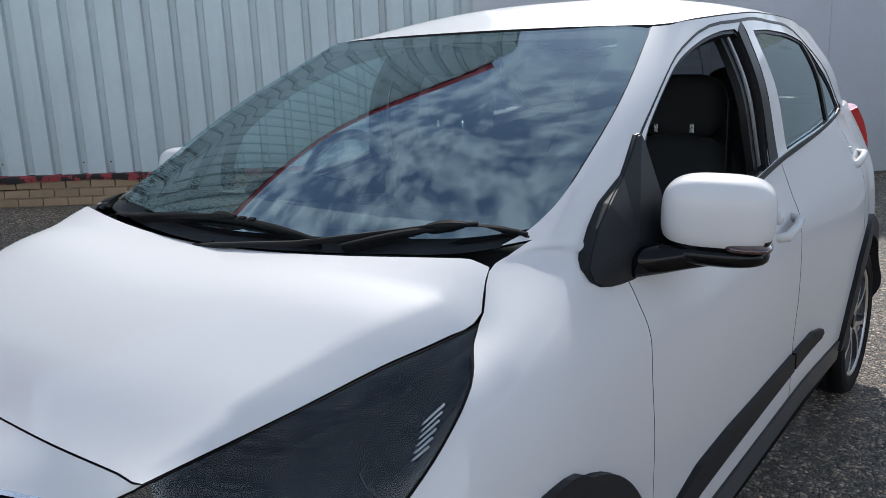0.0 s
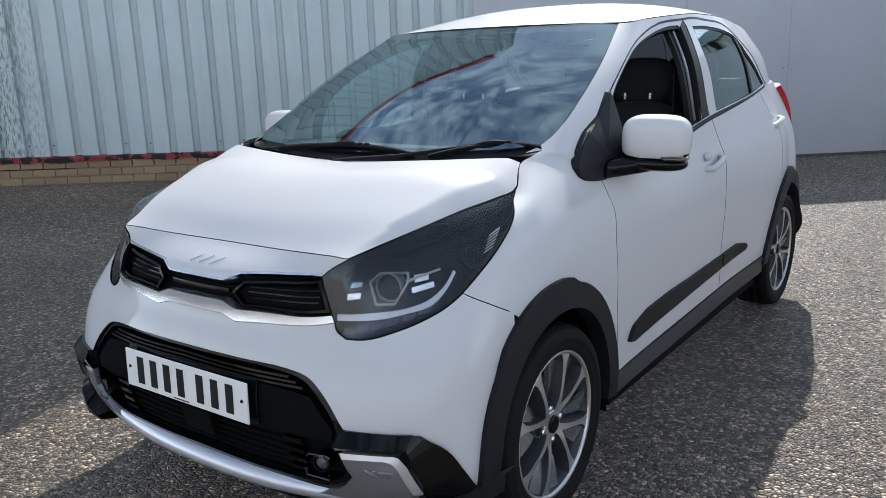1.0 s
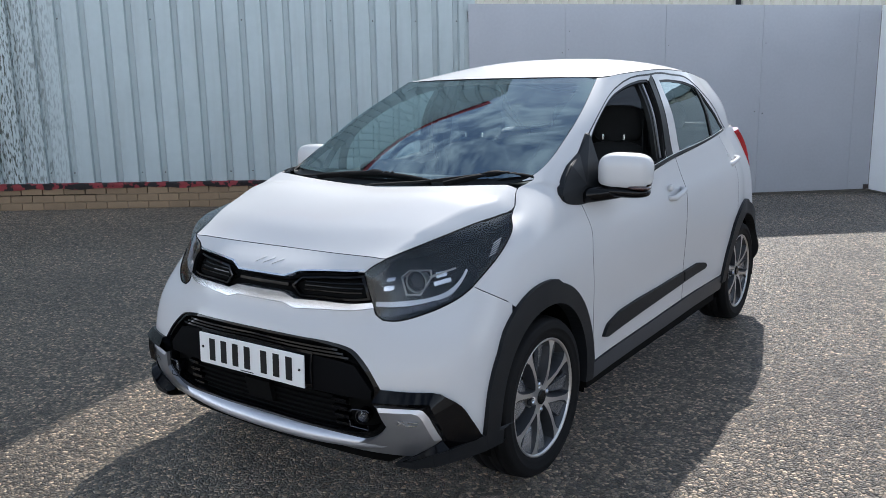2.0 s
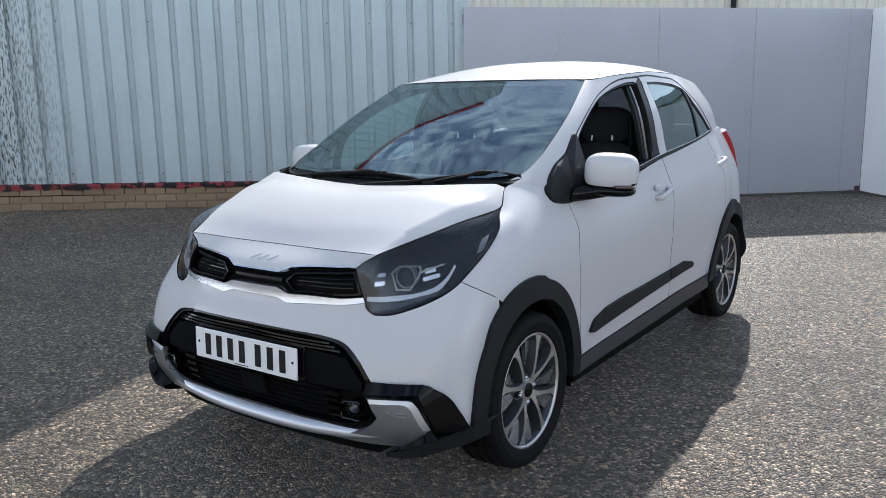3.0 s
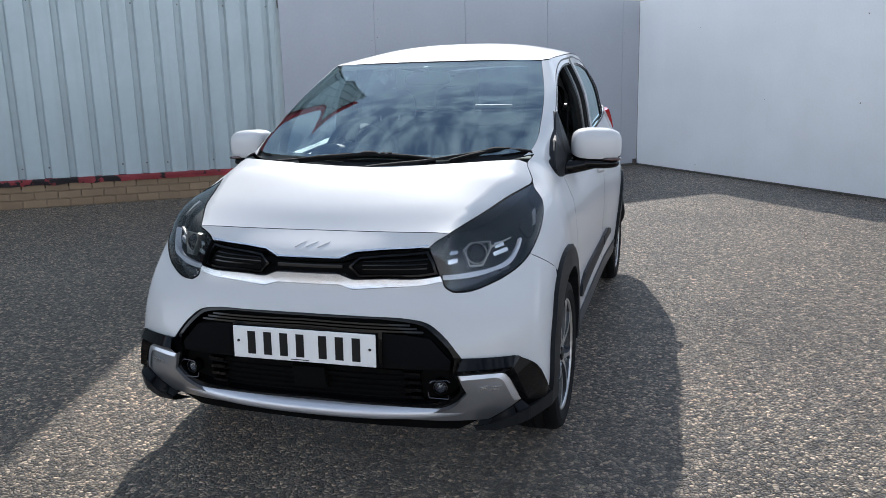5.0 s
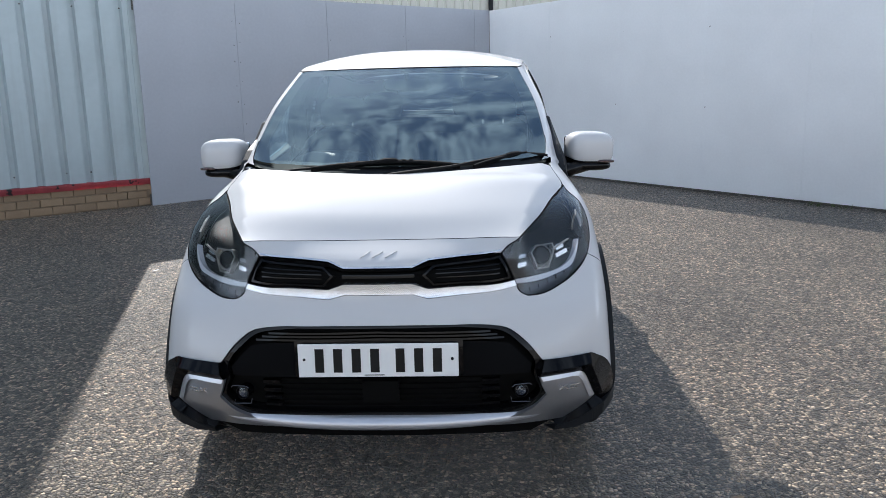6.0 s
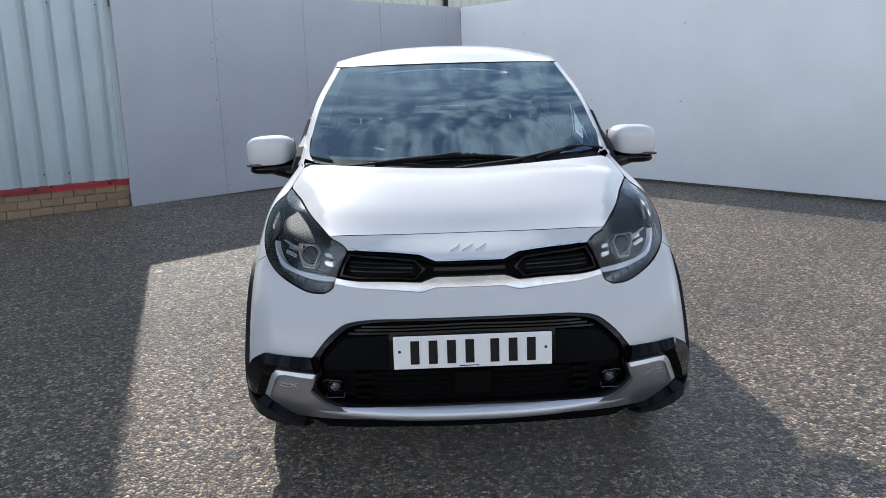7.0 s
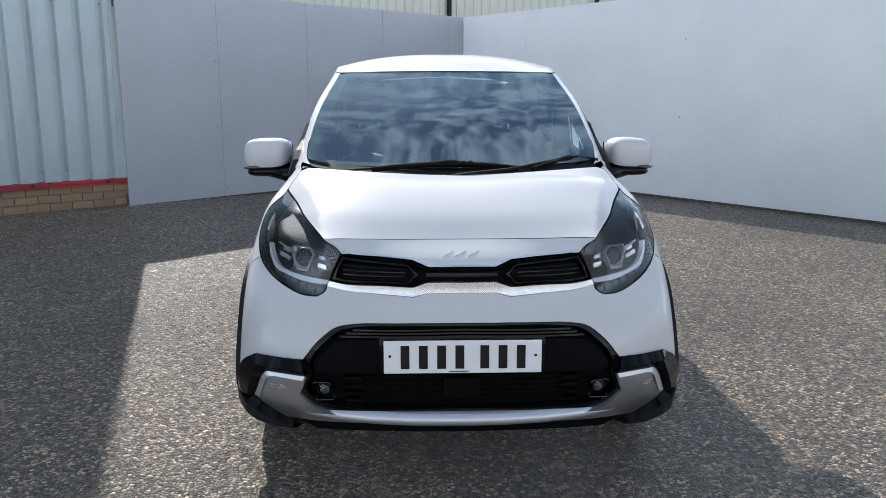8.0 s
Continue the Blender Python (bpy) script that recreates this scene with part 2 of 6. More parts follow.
def asphalt_material():
    """Worn open-textured asphalt: pale stones in dark binder, patches, oil spots."""
    m = bpy.data.materials.new("asphalt")
    m.use_nodes = True
    nt = m.node_tree
    p = nt.nodes["Principled BSDF"]
    L = nt.links.new
    tc = nt.nodes.new("ShaderNodeTexCoord")
    vor = nt.nodes.new("ShaderNodeTexVoronoi")
    vor.inputs["Scale"].default_value = 68
    vor.inputs["Randomness"].default_value = 1.0
    edge = nt.nodes.new("ShaderNodeTexVoronoi")
    edge.feature = "DISTANCE_TO_EDGE"
    edge.inputs["Scale"].default_value = 68
    fine = nt.nodes.new("ShaderNodeTexNoise")
    fine.inputs["Scale"].default_value, fine.inputs["Detail"].default_value = 260, 4
    broad = nt.nodes.new("ShaderNodeTexNoise")
    broad.inputs["Scale"].default_value, broad.inputs["Detail"].default_value = 0.7, 6
    mid = nt.nodes.new("ShaderNodeTexNoise")
    mid.inputs["Scale"].default_value, mid.inputs["Detail"].default_value = 9, 5
    for n in (vor, edge, fine, broad, mid):
        L(tc.outputs["Object"], n.inputs["Vector"])
    stone = nt.nodes.new("ShaderNodeSeparateColor")
    L(vor.outputs["Color"], stone.inputs[0])
    ramp = nt.nodes.new("ShaderNodeValToRGB")
    e = ramp.color_ramp.elements
    e[0].position, e[0].color = 0.0, (0.072, 0.062, 0.050, 1)
    e[1].position, e[1].color = 1.0, (1.0, 0.80, 0.58, 1)
    x = e.new(0.45); x.color = (0.228, 0.187, 0.140, 1)
    x = e.new(0.80); x.color = (0.53, 0.425, 0.310, 1)
    L(stone.outputs[0], ramp.inputs[0])
    wear = nt.nodes.new("ShaderNodeMapRange")
    wear.inputs["From Min"].default_value, wear.inputs["From Max"].default_value = 0.3, 0.7
    wear.inputs["To Min"].default_value, wear.inputs["To Max"].default_value = 0.72, 1.3
    L(broad.outputs["Fac"], wear.inputs["Value"])
    wear2 = nt.nodes.new("ShaderNodeMapRange")
    wear2.inputs["From Min"].default_value, wear2.inputs["From Max"].default_value = 0.3, 0.7
    wear2.inputs["To Min"].default_value, wear2.inputs["To Max"].default_value = 0.85, 1.15
    L(mid.outputs["Fac"], wear2.inputs["Value"])
    k = nt.nodes.new("ShaderNodeMath")
    k.operation = "MULTIPLY"
    L(wear.outputs[0], k.inputs[0])
    L(wear2.outputs[0], k.inputs[1])
    sc = nt.nodes.new("ShaderNodeVectorMath")
    sc.operation = "SCALE"
    L(ramp.outputs[0], sc.inputs[0])
    L(k.outputs[0], sc.inputs["Scale"])
    # dark binder in the joints between the stones
    joint = nt.nodes.new("ShaderNodeMapRange")
    joint.inputs["From Max"].default_value, joint.inputs["To Min"].default_value = 0.14, 0.16
    L(edge.outputs["Distance"], joint.inputs["Value"])
    sc2 = nt.nodes.new("ShaderNodeVectorMath")
    sc2.operation = "SCALE"
    L(sc.outputs[0], sc2.inputs[0])
    L(joint.outputs[0], sc2.inputs["Scale"])
    L(sc2.outputs[0], p.inputs["Base Color"])
    p.inputs["Roughness"].default_value = 0.36
    p.inputs["Specular IOR Level"].default_value = 0.9
    r = nt.nodes.new("ShaderNodeMapRange")
    r.inputs["From Max"].default_value = 0.4
    L(edge.outputs["Distance"], r.inputs["Value"])
    h = nt.nodes.new("ShaderNodeMath")
    h.operation = "MULTIPLY_ADD"
    h.inputs[1].default_value = 0.35
    L(fine.outputs["Fac"], h.inputs[0])
    L(r.outputs[0], h.inputs[2])
    h2 = nt.nodes.new("ShaderNodeMath")
    h2.operation = "MULTIPLY_ADD"
    h2.inputs[1].default_value = 0.9
    L(stone.outputs[1], h2.inputs[0])
    L(h.outputs[0], h2.inputs[2])
    b = nt.nodes.new("ShaderNodeBump")
    b.inputs["Strength"].default_value, b.inputs["Distance"].default_value = 1.0, 0.034
    L(h2.outputs[0], b.inputs["Height"])
    L(b.outputs[0], p.inputs["Normal"])
    return m


def brick_material():
    m = material("buff_brick", (0.27, 0.19, 0.115), 0.85, vary=0.14, scale=9, fine=120, bump=0.5)
    nt = m.node_tree
    p = nt.nodes["Principled BSDF"]
    info = nt.nodes.new("ShaderNodeObjectInfo")
    hsv = nt.nodes.new("ShaderNodeHueSaturation")
    r = nt.nodes.new("ShaderNodeMapRange")
    r.inputs["To Min"].default_value, r.inputs["To Max"].default_value = 0.86, 1.12
    old = p.inputs["Base Color"].links[0].from_socket
    nt.links.new(info.outputs["Random"], r.inputs["Value"])
    nt.links.new(r.outputs[0], hsv.inputs["Value"])
    nt.links.new(old, hsv.inputs["Color"])
    nt.links.new(hsv.outputs[0], p.inputs["Base Color"])
    return m


def patterned_chrome():
    """Bright metal pressed with a fine diamond pattern."""
    m = material("patterned_chrome", (0.66, 0.67, 0.70), 0.24, 0.9, vary=0.04)
    nt = m.node_tree
    tc, mp, ck = nt.nodes.new("ShaderNodeTexCoord"), nt.nodes.new("ShaderNodeMapping"), nt.nodes.new("ShaderNodeTexVoronoi")
    mp.inputs["Rotation"].default_value = (0, radians(45), 0)
    ck.inputs["Scale"].default_value, ck.inputs["Randomness"].default_value = 210, 0.0
    b = nt.nodes.new("ShaderNodeBump")
    b.inputs["Strength"].default_value, b.inputs["Distance"].default_value = 0.2, 0.003
    nt.links.new(tc.outputs["Object"], mp.inputs["Vector"])
    nt.links.new(mp.outputs[0], ck.inputs["Vector"])
    nt.links.new(ck.outputs["Distance"], b.inputs["Height"])
    nt.links.new(b.outputs[0], nt.nodes["Principled BSDF"].inputs["Normal"])
    return m


STRIP = patterned_chrome()
CLADDING, RED_PAINT, ASPHALT, BRICK = cladding_material(), red_paint_material(), asphalt_material(), brick_material()
RED_TRIM = material("red_fascia", (0.36, 0.03, 0.04), 0.45, vary=0.1)
MORTAR = material("mortar", (0.25, 0.19, 0.13), 0.95, vary=0.15, fine=200, bump=0.4)
LEAF = material("dry_leaf", (0.55, 0.42, 0.28), 0.8, vary=0.2)
STONE = material("grit", (0.22, 0.20, 0.18), 0.9, vary=0.3)
WEED = material("weed", (0.08, 0.12, 0.03), 0.7, vary=0.3)


# ---------- mesh helpers ----------
def part(name, bm, mat, parent=None, label="", smooth=False):
    me = bpy.data.meshes.new(name)
    bm.to_mesh(me)
    bm.free()
    if smooth:
        me.shade_smooth()
    me.materials.append(mat)
    ob = new(name, me)
    ob.parent = parent
    if label:
        ob["label"] = label
    return ob


def box(bm, x0, x1, y0, y1, z0, z1, bevel=0.0, m=None):
    vs = [bm.verts.new((x, y, z)) for x in (x0, x1) for y in (y0, y1) for z in (z0, z1)]
    fs = [bm.faces.new([vs[i] for i in q]) for q in ((0, 1, 3, 2), (4, 6, 7, 5), (0, 4, 5, 1), (2, 3, 7, 6), (0, 2, 6, 4), (1, 5, 7, 3))]
    if bevel:
        r = bmesh.ops.bevel(bm, geom=list({e for f in fs for e in f.edges}), offset=bevel, segments=2, affect="EDGES", profile=0.5)
        vs = list({v for f in r["faces"] for v in f.verts} | {v for v in vs if v.is_valid})
    if m is not None:
        bmesh.ops.transform(bm, matrix=m, verts=[v for v in vs if v.is_valid])
    return bm


def boxed(name, dims, mat, parent=None, label="", bevel=0.0, m=None, smooth=False):
    return part(name, box(bmesh.new(), *dims, bevel=bevel, m=m), mat, parent, label, smooth)


def lathe(profile, steps=48, axis="x"):
    """A solid of revolution round the x axis from (x, r) pairs."""
    bm = bmesh.new()
    rings = []
    for x, r in profile:
        rings.append([bm.verts.new((x, r * math.cos(a), r * math.sin(a))) for a in (2 * math.pi * i / steps for i in range(steps))])
    for a, b in zip(rings, rings[1:]):
        for i in range(steps):
            j = (i + 1) % steps
            bm.faces.new((a[i], a[j], b[j], b[i]))
    bmesh.ops.recalc_face_normals(bm, faces=bm.faces)
    return bm


def tube(points, radius, sides=8, taper=None):
    """A round bar along points."""
    bm = bmesh.new()
    pts = [Vector(p) for p in points]
    rings = []
    for i, p in enumerate(pts):
        d = (pts[min(i + 1, len(pts) - 1)] - pts[max(i - 1, 0)]).normalized()
        q = d.to_track_quat("Z", "Y").to_matrix()
        r = radius if taper is None else taper[i]
        rings.append([bm.verts.new(p + q @ Vector((r * math.cos(a), r * math.sin(a), 0))) for a in (2 * math.pi * k / sides for k in range(sides))])
    for a, b in zip(rings, rings[1:]):
        for i in range(sides):
            j = (i + 1) % sides
            bm.faces.new((a[i], a[j], b[j], b[i]))
    bm.faces.new(list(reversed(rings[0])))
    bm.faces.new(rings[-1])
    return bm


def egg(cx, cy, cz, rx, ry, rz, power=2.5, nu=32, nv=20, keep=None):
    """A rounded block (superellipsoid); keep drops the faces whose middle it refuses."""
    bm = bmesh.new()
    sg = lambda c: math.copysign(abs(c) ** (2 / power), c)
    ring = []
    for j in range(nv + 1):
        b = -math.pi / 2 + math.pi * j / nv
        ring.append([bm.verts.new((cx + rx * sg(math.cos(b)) * sg(math.cos(a)), cy + ry * sg(math.cos(b)) * sg(math.sin(a)), cz + rz * sg(math.sin(b))))
                     for a in (2 * math.pi * i / nu for i in range(nu))])
    for a, b in zip(ring, ring[1:]):
        for i in range(nu):
            j = (i + 1) % nu
            bm.faces.new((a[i], a[j], b[j], b[i]))
    if keep:
        bmesh.ops.delete(bm, geom=[f for f in bm.faces if not keep(f.calc_center_median())], context="FACES")
    bmesh.ops.remove_doubles(bm, verts=bm.verts, dist=1e-5)
    return bm


# ---------- the yard: ground, cladding wall, hoardings, building beyond ----------
WALL_END, WALL_TURN, WALL_LEAN = Vector((-3.395, 6.487, -0.05)), 44.5, 0.0
BACK_END, CORNER, SIDE_TURN = Vector((-3.31, 6.45, 0)), Vector((0.522, 9.822, 0)), -50.0


def smoothstep(a, b, t):
    t = np.clip((t - a) / (b - a), 0, 1)
    return t * t * (3 - 2 * t)


def ground_z(x, y):
    """The yard is level and lifts a little towards the cladding wall."""
    c, s = math.cos(radians(WALL_TURN)), math.sin(radians(WALL_TURN))
    along = (x - WALL_END.x) * c + (y - WALL_END.y) * s
    out = (x - WALL_END.x) * s - (y - WALL_END.y) * c
    lift = 0.033 + 0.022 * np.clip(-along, 0, 6)
    return lift * smoothstep(2.6, 0.1, out) * smoothstep(3.6, 0.0, along) * smoothstep(-30, -16, along) * smoothstep(-9, -4, out)


def build_ground():
    far = [40, 80, 200, 600, 2000]
    xs = np.array([-v for v in reversed(far)] + list(np.arange(-14, 14.01, 0.25)) + far)
    ys = np.array([-v for v in reversed(far)] + list(np.arange(-10, 16.01, 0.25)) + far)
    X, Y = np.meshgrid(xs, ys, indexing="ij")
    Z = ground_z(X, Y) + 0.004 * np.sin(X * 1.3 + 0.5) * np.sin(Y * 1.1) * (np.hypot(X, Y - 2) > 3.2)
    me = bpy.data.meshes.new("ground")
    n, m = len(xs), len(ys)
    faces = [(i * m + j, (i + 1) * m + j, (i + 1) * m + j + 1, i * m + j + 1) for i in range(n - 1) for j in range(m - 1)]
    me.from_pydata(np.stack([X, Y, Z], -1).reshape(-1, 3).tolist(), [], faces)
    me.shade_smooth()
    me.materials.append(ASPHALT)
    return tagged(new("ground", me), "dark worn asphalt yard with pale aggregate showing", "asphalt", kind="structure")


build_ground()

wall = tagged(new("wall_cladding"), "pale grey ribbed metal cladding wall on a brick plinth", "wall", kind="structure")
wall.matrix_basis = pose(*WALL_END, 0, WALL_LEAN, WALL_TURN)
PITCH, FIRST, WALL_TOP = 0.2436, -0.103, 6.9


def raked(x, z):
    """The wall's end, leant back out of view above the hoarding to shape its cast shadow."""
    return min(x, 0.13 - 0.11 * max(0.0, z - 2.45))


def fall(x):
    """Courses and screw rows climb gently away from the wall's end."""
    return -0.021 * x


def cladding_sheet(s0, ribs):
    """One sheet: flat pans with narrow sunk channels, seen from -y; s0 is its right edge."""
    prof = [(0.13 if s0 > 0 else s0, 0.0)]
    for k in range(ribs):
        c = s0 - PITCH * (k + 0.5)
        prof += [(c + 0.046, 0.0), (c + 0.028, 0.042), (c - 0.022, 0.042), (c - 0.036, 0.0)]
    prof.append((s0 - PITCH * ribs, 0.0))
    bm = bmesh.new()
    rows = [[bm.verts.new((raked(x, z), y, z + fall(x))) for x, y in prof] for z in (0.385, 2.45, 3.6, WALL_TOP)]
    for a, b in zip(rows, rows[1:]):
        for i in range(len(prof) - 1):
            bm.faces.new((a[i + 1], a[i], b[i], b[i + 1]))
    back = [bm.verts.new((x, y + 0.003, 0.385 + fall(x))) for x, y in prof]
    for i in range(len(prof) - 1):
        bm.faces.new((rows[0][i], rows[0][i + 1], back[i + 1], back[i]))
    return bm


edge0 = FIRST + PITCH / 2
for k in range(15):
    part("cladding_sheet", cladding_sheet(edge0 - k * 4 * PITCH, 4), CLADDING, wall)
def corner_flashing():
    bm = box(bmesh.new(), edge0 - 0.02, 0.12, -0.008, 0.05, 0.385, 2.6, 0.003)
    return part("corner_flashing", bm, CLADDING, wall)


corner_flashing()
boxed("red_fascia", (-15, -0.72, -0.09, 0.02, WALL_TOP - 0.03, WALL_TOP + 0.16), RED_TRIM, wall, "red metal fascia along the roof edge", 0.01)
boxed("cladding_backing", (-15, -0.78, 0.045, 0.12, 0.30, WALL_TOP), DARK, wall)
boxed("gable_wall", (-0.80, -0.72, 0.055, 9.0, -0.2, WALL_TOP), CREAM, wall)
# screws in rows
screw = lathe([(0, 0.0005), (0, 0.008), (0.004, 0.008), (0.006, 0.004), (0.006, 0.0005)], 10)
bmesh.ops.transform(screw, matrix=pose(0, 0, 0, 0, 0, -90), verts=screw.verts)
screw_ob = part("screw", screw, SCREW, wall)
screw_ob.matrix_basis = Matrix.Translation((-1.32, 0.0, 0.53))
rows_of_screws = [(-.565 - .977 * k - d, .503) for k in range(6) for d in (0, .25)]
rows_of_screws += [(x, z - .012 * x) for z in (2.213, 3.85) for x in (-.09, -.575, -1.07, -1.55, -2.54, -3.52, -4.49, -5.47)]
for k, (x, z) in enumerate(rows_of_screws):
    o = new("screw", screw_ob.data)
    o.parent = wall
    o.matrix_basis = Matrix.Translation((x, -0.001, z + (fall(x) if z < 1 else 0) + 0.004 * math.sin(k * 7.1)))


def red_strip():
    """Bent steel drip strip with a torn lower edge."""
    bm = bmesh.new()
    n = 300
    rows = []
    for i in range(n + 1):
        x = 0.125 - 15.0 * i / n
        ragged = -0.012 + 0.022 * noise.noise((x * 5.0, 0.3, 0.0)) * smoothstep(-1.2, -2.2, x) + 0.008 * max(0.0, noise.noise((x * 13.0, 2.0, 0.0))) * smoothstep(-1.2, -2.2, x)
        rows.append([bm.verts.new((x, y, z + fall(x))) for y, z in ((0.03, 0.392), (-0.03, 0.388), (-0.034, 0.370), (-0.030, 0.338 + float(ragged)))])
    for a, b in zip(rows, rows[1:]):
        for i in range(3):
            bm.faces.new((a[i], a[i + 1], b[i + 1], b[i]))
    bmesh.ops.solidify(bm, geom=bm.faces, thickness=0.002)
    return part("drip_strip", bm, RED_PAINT, wall, "red painted drip strip, paint flaking away")


red_strip()
boxed("plinth_core", (-15, 0.12, 0.006, 0.10, -0.10, 0.345), MORTAR, wall)


def hoarding(name, start, turn, widths, height, rise, mat, label, lean=0.0, joint=0.002, foot=0.015):
    ob = tagged(new(name), label, "hoarding", kind="structure")
    ob.matrix_basis = pose(*start, 0, lean, turn)
    x = 0.0
    for k, w in enumerate(widths):
        bm = bmesh.new()
        h0, h1 = height + rise * x, height + rise * (x + w)
        tilt = (0.003 if joint > .001 else 0.0008) * math.sin(k * 2.3)
        vs = [bm.verts.new(c) for c in ((x + joint, tilt, foot), (x + w - joint, -tilt, foot), (x + w - joint, -tilt, h1), (x + joint, tilt, h0))]
        f = bm.faces.new(vs)
        r = bmesh.ops.extrude_face_region(bm, geom=[f])
        bmesh.ops.translate(bm, vec=(0, 0.018, 0), verts=[v for v in r["geom"] if isinstance(v, bmesh.types.BMVert)])
        bmesh.ops.recalc_face_normals(bm, faces=bm.faces)
        bmesh.ops.bevel(bm, geom=list(bm.edges), offset=0.6 * joint, segments=1, affect="EDGES")
        part("board", bm, mat, ob)
        x += w
    boxed("bottom_rail", (0.0, x, 0.022, 0.07, -0.1, 0.14), FILLER, ob, "raw timber rail behind the boards")
    boxed("top_rail", (0.0, x, 0.022, 0.07, height - 0.2, height - 0.08), FILLER, ob)
    return ob, x


back_turn = math.degrees(math.atan2(CORNER.y - BACK_END.y, CORNER.x - BACK_END.x))
back, back_len = hoarding("wall_hoarding_back", (BACK_END.x, BACK_END.y, 0.02), back_turn, (1.155, 1.22, 1.22, 1.22, 0.285), 2.33, -0.013, HOARD_DARK, "white painted plywood hoarding, coloured darker than the side, screws rusting")
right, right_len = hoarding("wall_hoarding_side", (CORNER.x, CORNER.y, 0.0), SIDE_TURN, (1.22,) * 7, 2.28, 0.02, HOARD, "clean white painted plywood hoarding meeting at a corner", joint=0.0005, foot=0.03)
# screw heads down the joints
random.seed(4)
tiny = lathe([(0, 0.0005), (0, 0.006), (0.002, 0.005), (0.002, 0.0005)], 8)
bmesh.ops.transform(tiny, matrix=pose(0, 0, 0, 0, 0, -90), verts=tiny.verts)
tiny_me = bpy.data.meshes.new("screw_head")
tiny.to_mesh(tiny_me)
tiny_me.materials.append(SCREW)
for owner, joints in ((back, (0.0, 1.155, 2.375, 3.595, 4.815)), (right, (1.22, 2.44, 3.66))):
    for j in joints:
        for side in (-0.05, 0.035):
            if j + side < 0:
                continue
            for k in range(9 if j == 1.155 else 3):
                if j != 1.155 and random.random() < 0.45:
                    continue
                o = new("screw_head", tiny_me)
                o.parent = owner
                o.matrix_basis = Matrix.Translation((j + side + random.uniform(-0.012, 0.012), -0.002, 0.15 + (0.235 if j == 1.155 else 0.85) * k + random.uniform(-0.04, 0.04))) @ Matrix.Scale(random.uniform(0.6, 1.3), 4)
boxed("corner_post", (back_len - 0.02, back_len + 0.05, 0.02, 0.09, -0.1, 2.2), FILLER, back)
# stops at the foot of the corner
boxed("foot_block", (back_len - 0.075, back_len - 0.02, -0.03, -0.004, 0.02, 0.075), SCREW, back, bevel=0.004)


def closing_wall(name, x0, x1, y0, y1, height):
    """Unseen plain walls added round the yard's open sides; they cut off low sky."""
    ob = boxed(name, (x0, x1, y0, y1, -0.1, height), UNSEEN_WALL, bevel=0.02)
    return tagged(ob, "unseen plain wall added to close the yard", "wall", kind="structure")


closing_wall("wall_south_unseen", -16, 12.4, -11.3, -11, 3.0)
closing_wall("wall_east_unseen", 12.0, 12.3, -10.98, 3.0, 3.0)


def warehouse():
    ob = tagged(new("warehouse"), "cream ribbed metal warehouse beyond the hoarding", "building")
    ob.matrix_basis = pose(-11.5, 19.0, 0, 0, 0, 12)
    bm = bmesh.new()
    prof = []
    for k in range(130):
        x = k * 0.25
        prof += [(x, 0.0), (x + 0.15, 0.0), (x + 0.17, 0.035), (x + 0.23, 0.035)]
    a = [bm.verts.new((x, y, 0)) for x, y in prof]
    b = [bm.verts.new((x, y, 5.2)) for x, y in prof]
    for i in range(len(prof) - 1):
        bm.faces.new((a[i], a[i + 1], b[i + 1], b[i]))
    part("wall", bm, CREAM, ob)
    boxed("rear_wall", (0, 32.4, 0.05, 12, 0, 5.15), CREAM, ob)
    boxed("roof", (-0.2, 32.7, -0.15, 12.2, 5.2, 5.5), CLADDING, ob, "grey sheet roof", 0.03)
    for x in (7.4, 12.5, 17.0, 24.0):
        bm = tube([(x, -0.10, 0.0), (x, -0.10, 5.2)], 0.07, 10)
        part("downpipe", bm, PLASTIC, ob, "dark rainwater downpipe")
    return ob


warehouse()


# ---------- lofted car body surfaces (left half, mirrored later) ----------
def cubic(knots, values, t):
    """Nonuniform Catmull-Rom through values at knots, at the places t."""
    k, v, t = np.asarray(knots, float), np.asarray(values, float), np.asarray(t, float)
    d = np.diff(v, axis=0) / np.diff(k)[(...,) + (None,) * (v.ndim - 1)]
    m = np.empty_like(v)
    m[0], m[-1] = d[0], d[-1]
    h = np.diff(k)[(...,) + (None,) * (v.ndim - 1)]
    m[1:-1] = (d[:-1] * h[1:] + d[1:] * h[:-1]) / (h[1:] + h[:-1])
    i = np.clip(np.searchsorted(k, t) - 1, 0, len(k) - 2)
    hh = (k[i + 1] - k[i])
    u = ((t - k[i]) / hh)
    e = (...,) + (None,) * (v.ndim - 1)
    u, hh = u[e], hh[e]
    return ((2 * u**3 - 3 * u**2 + 1) * v[i] + (u**3 - 2 * u**2 + u) * hh * m[i]
            + (-2 * u**3 + 3 * u**2) * v[i + 1] + (u**3 - u**2) * hh * m[i + 1])


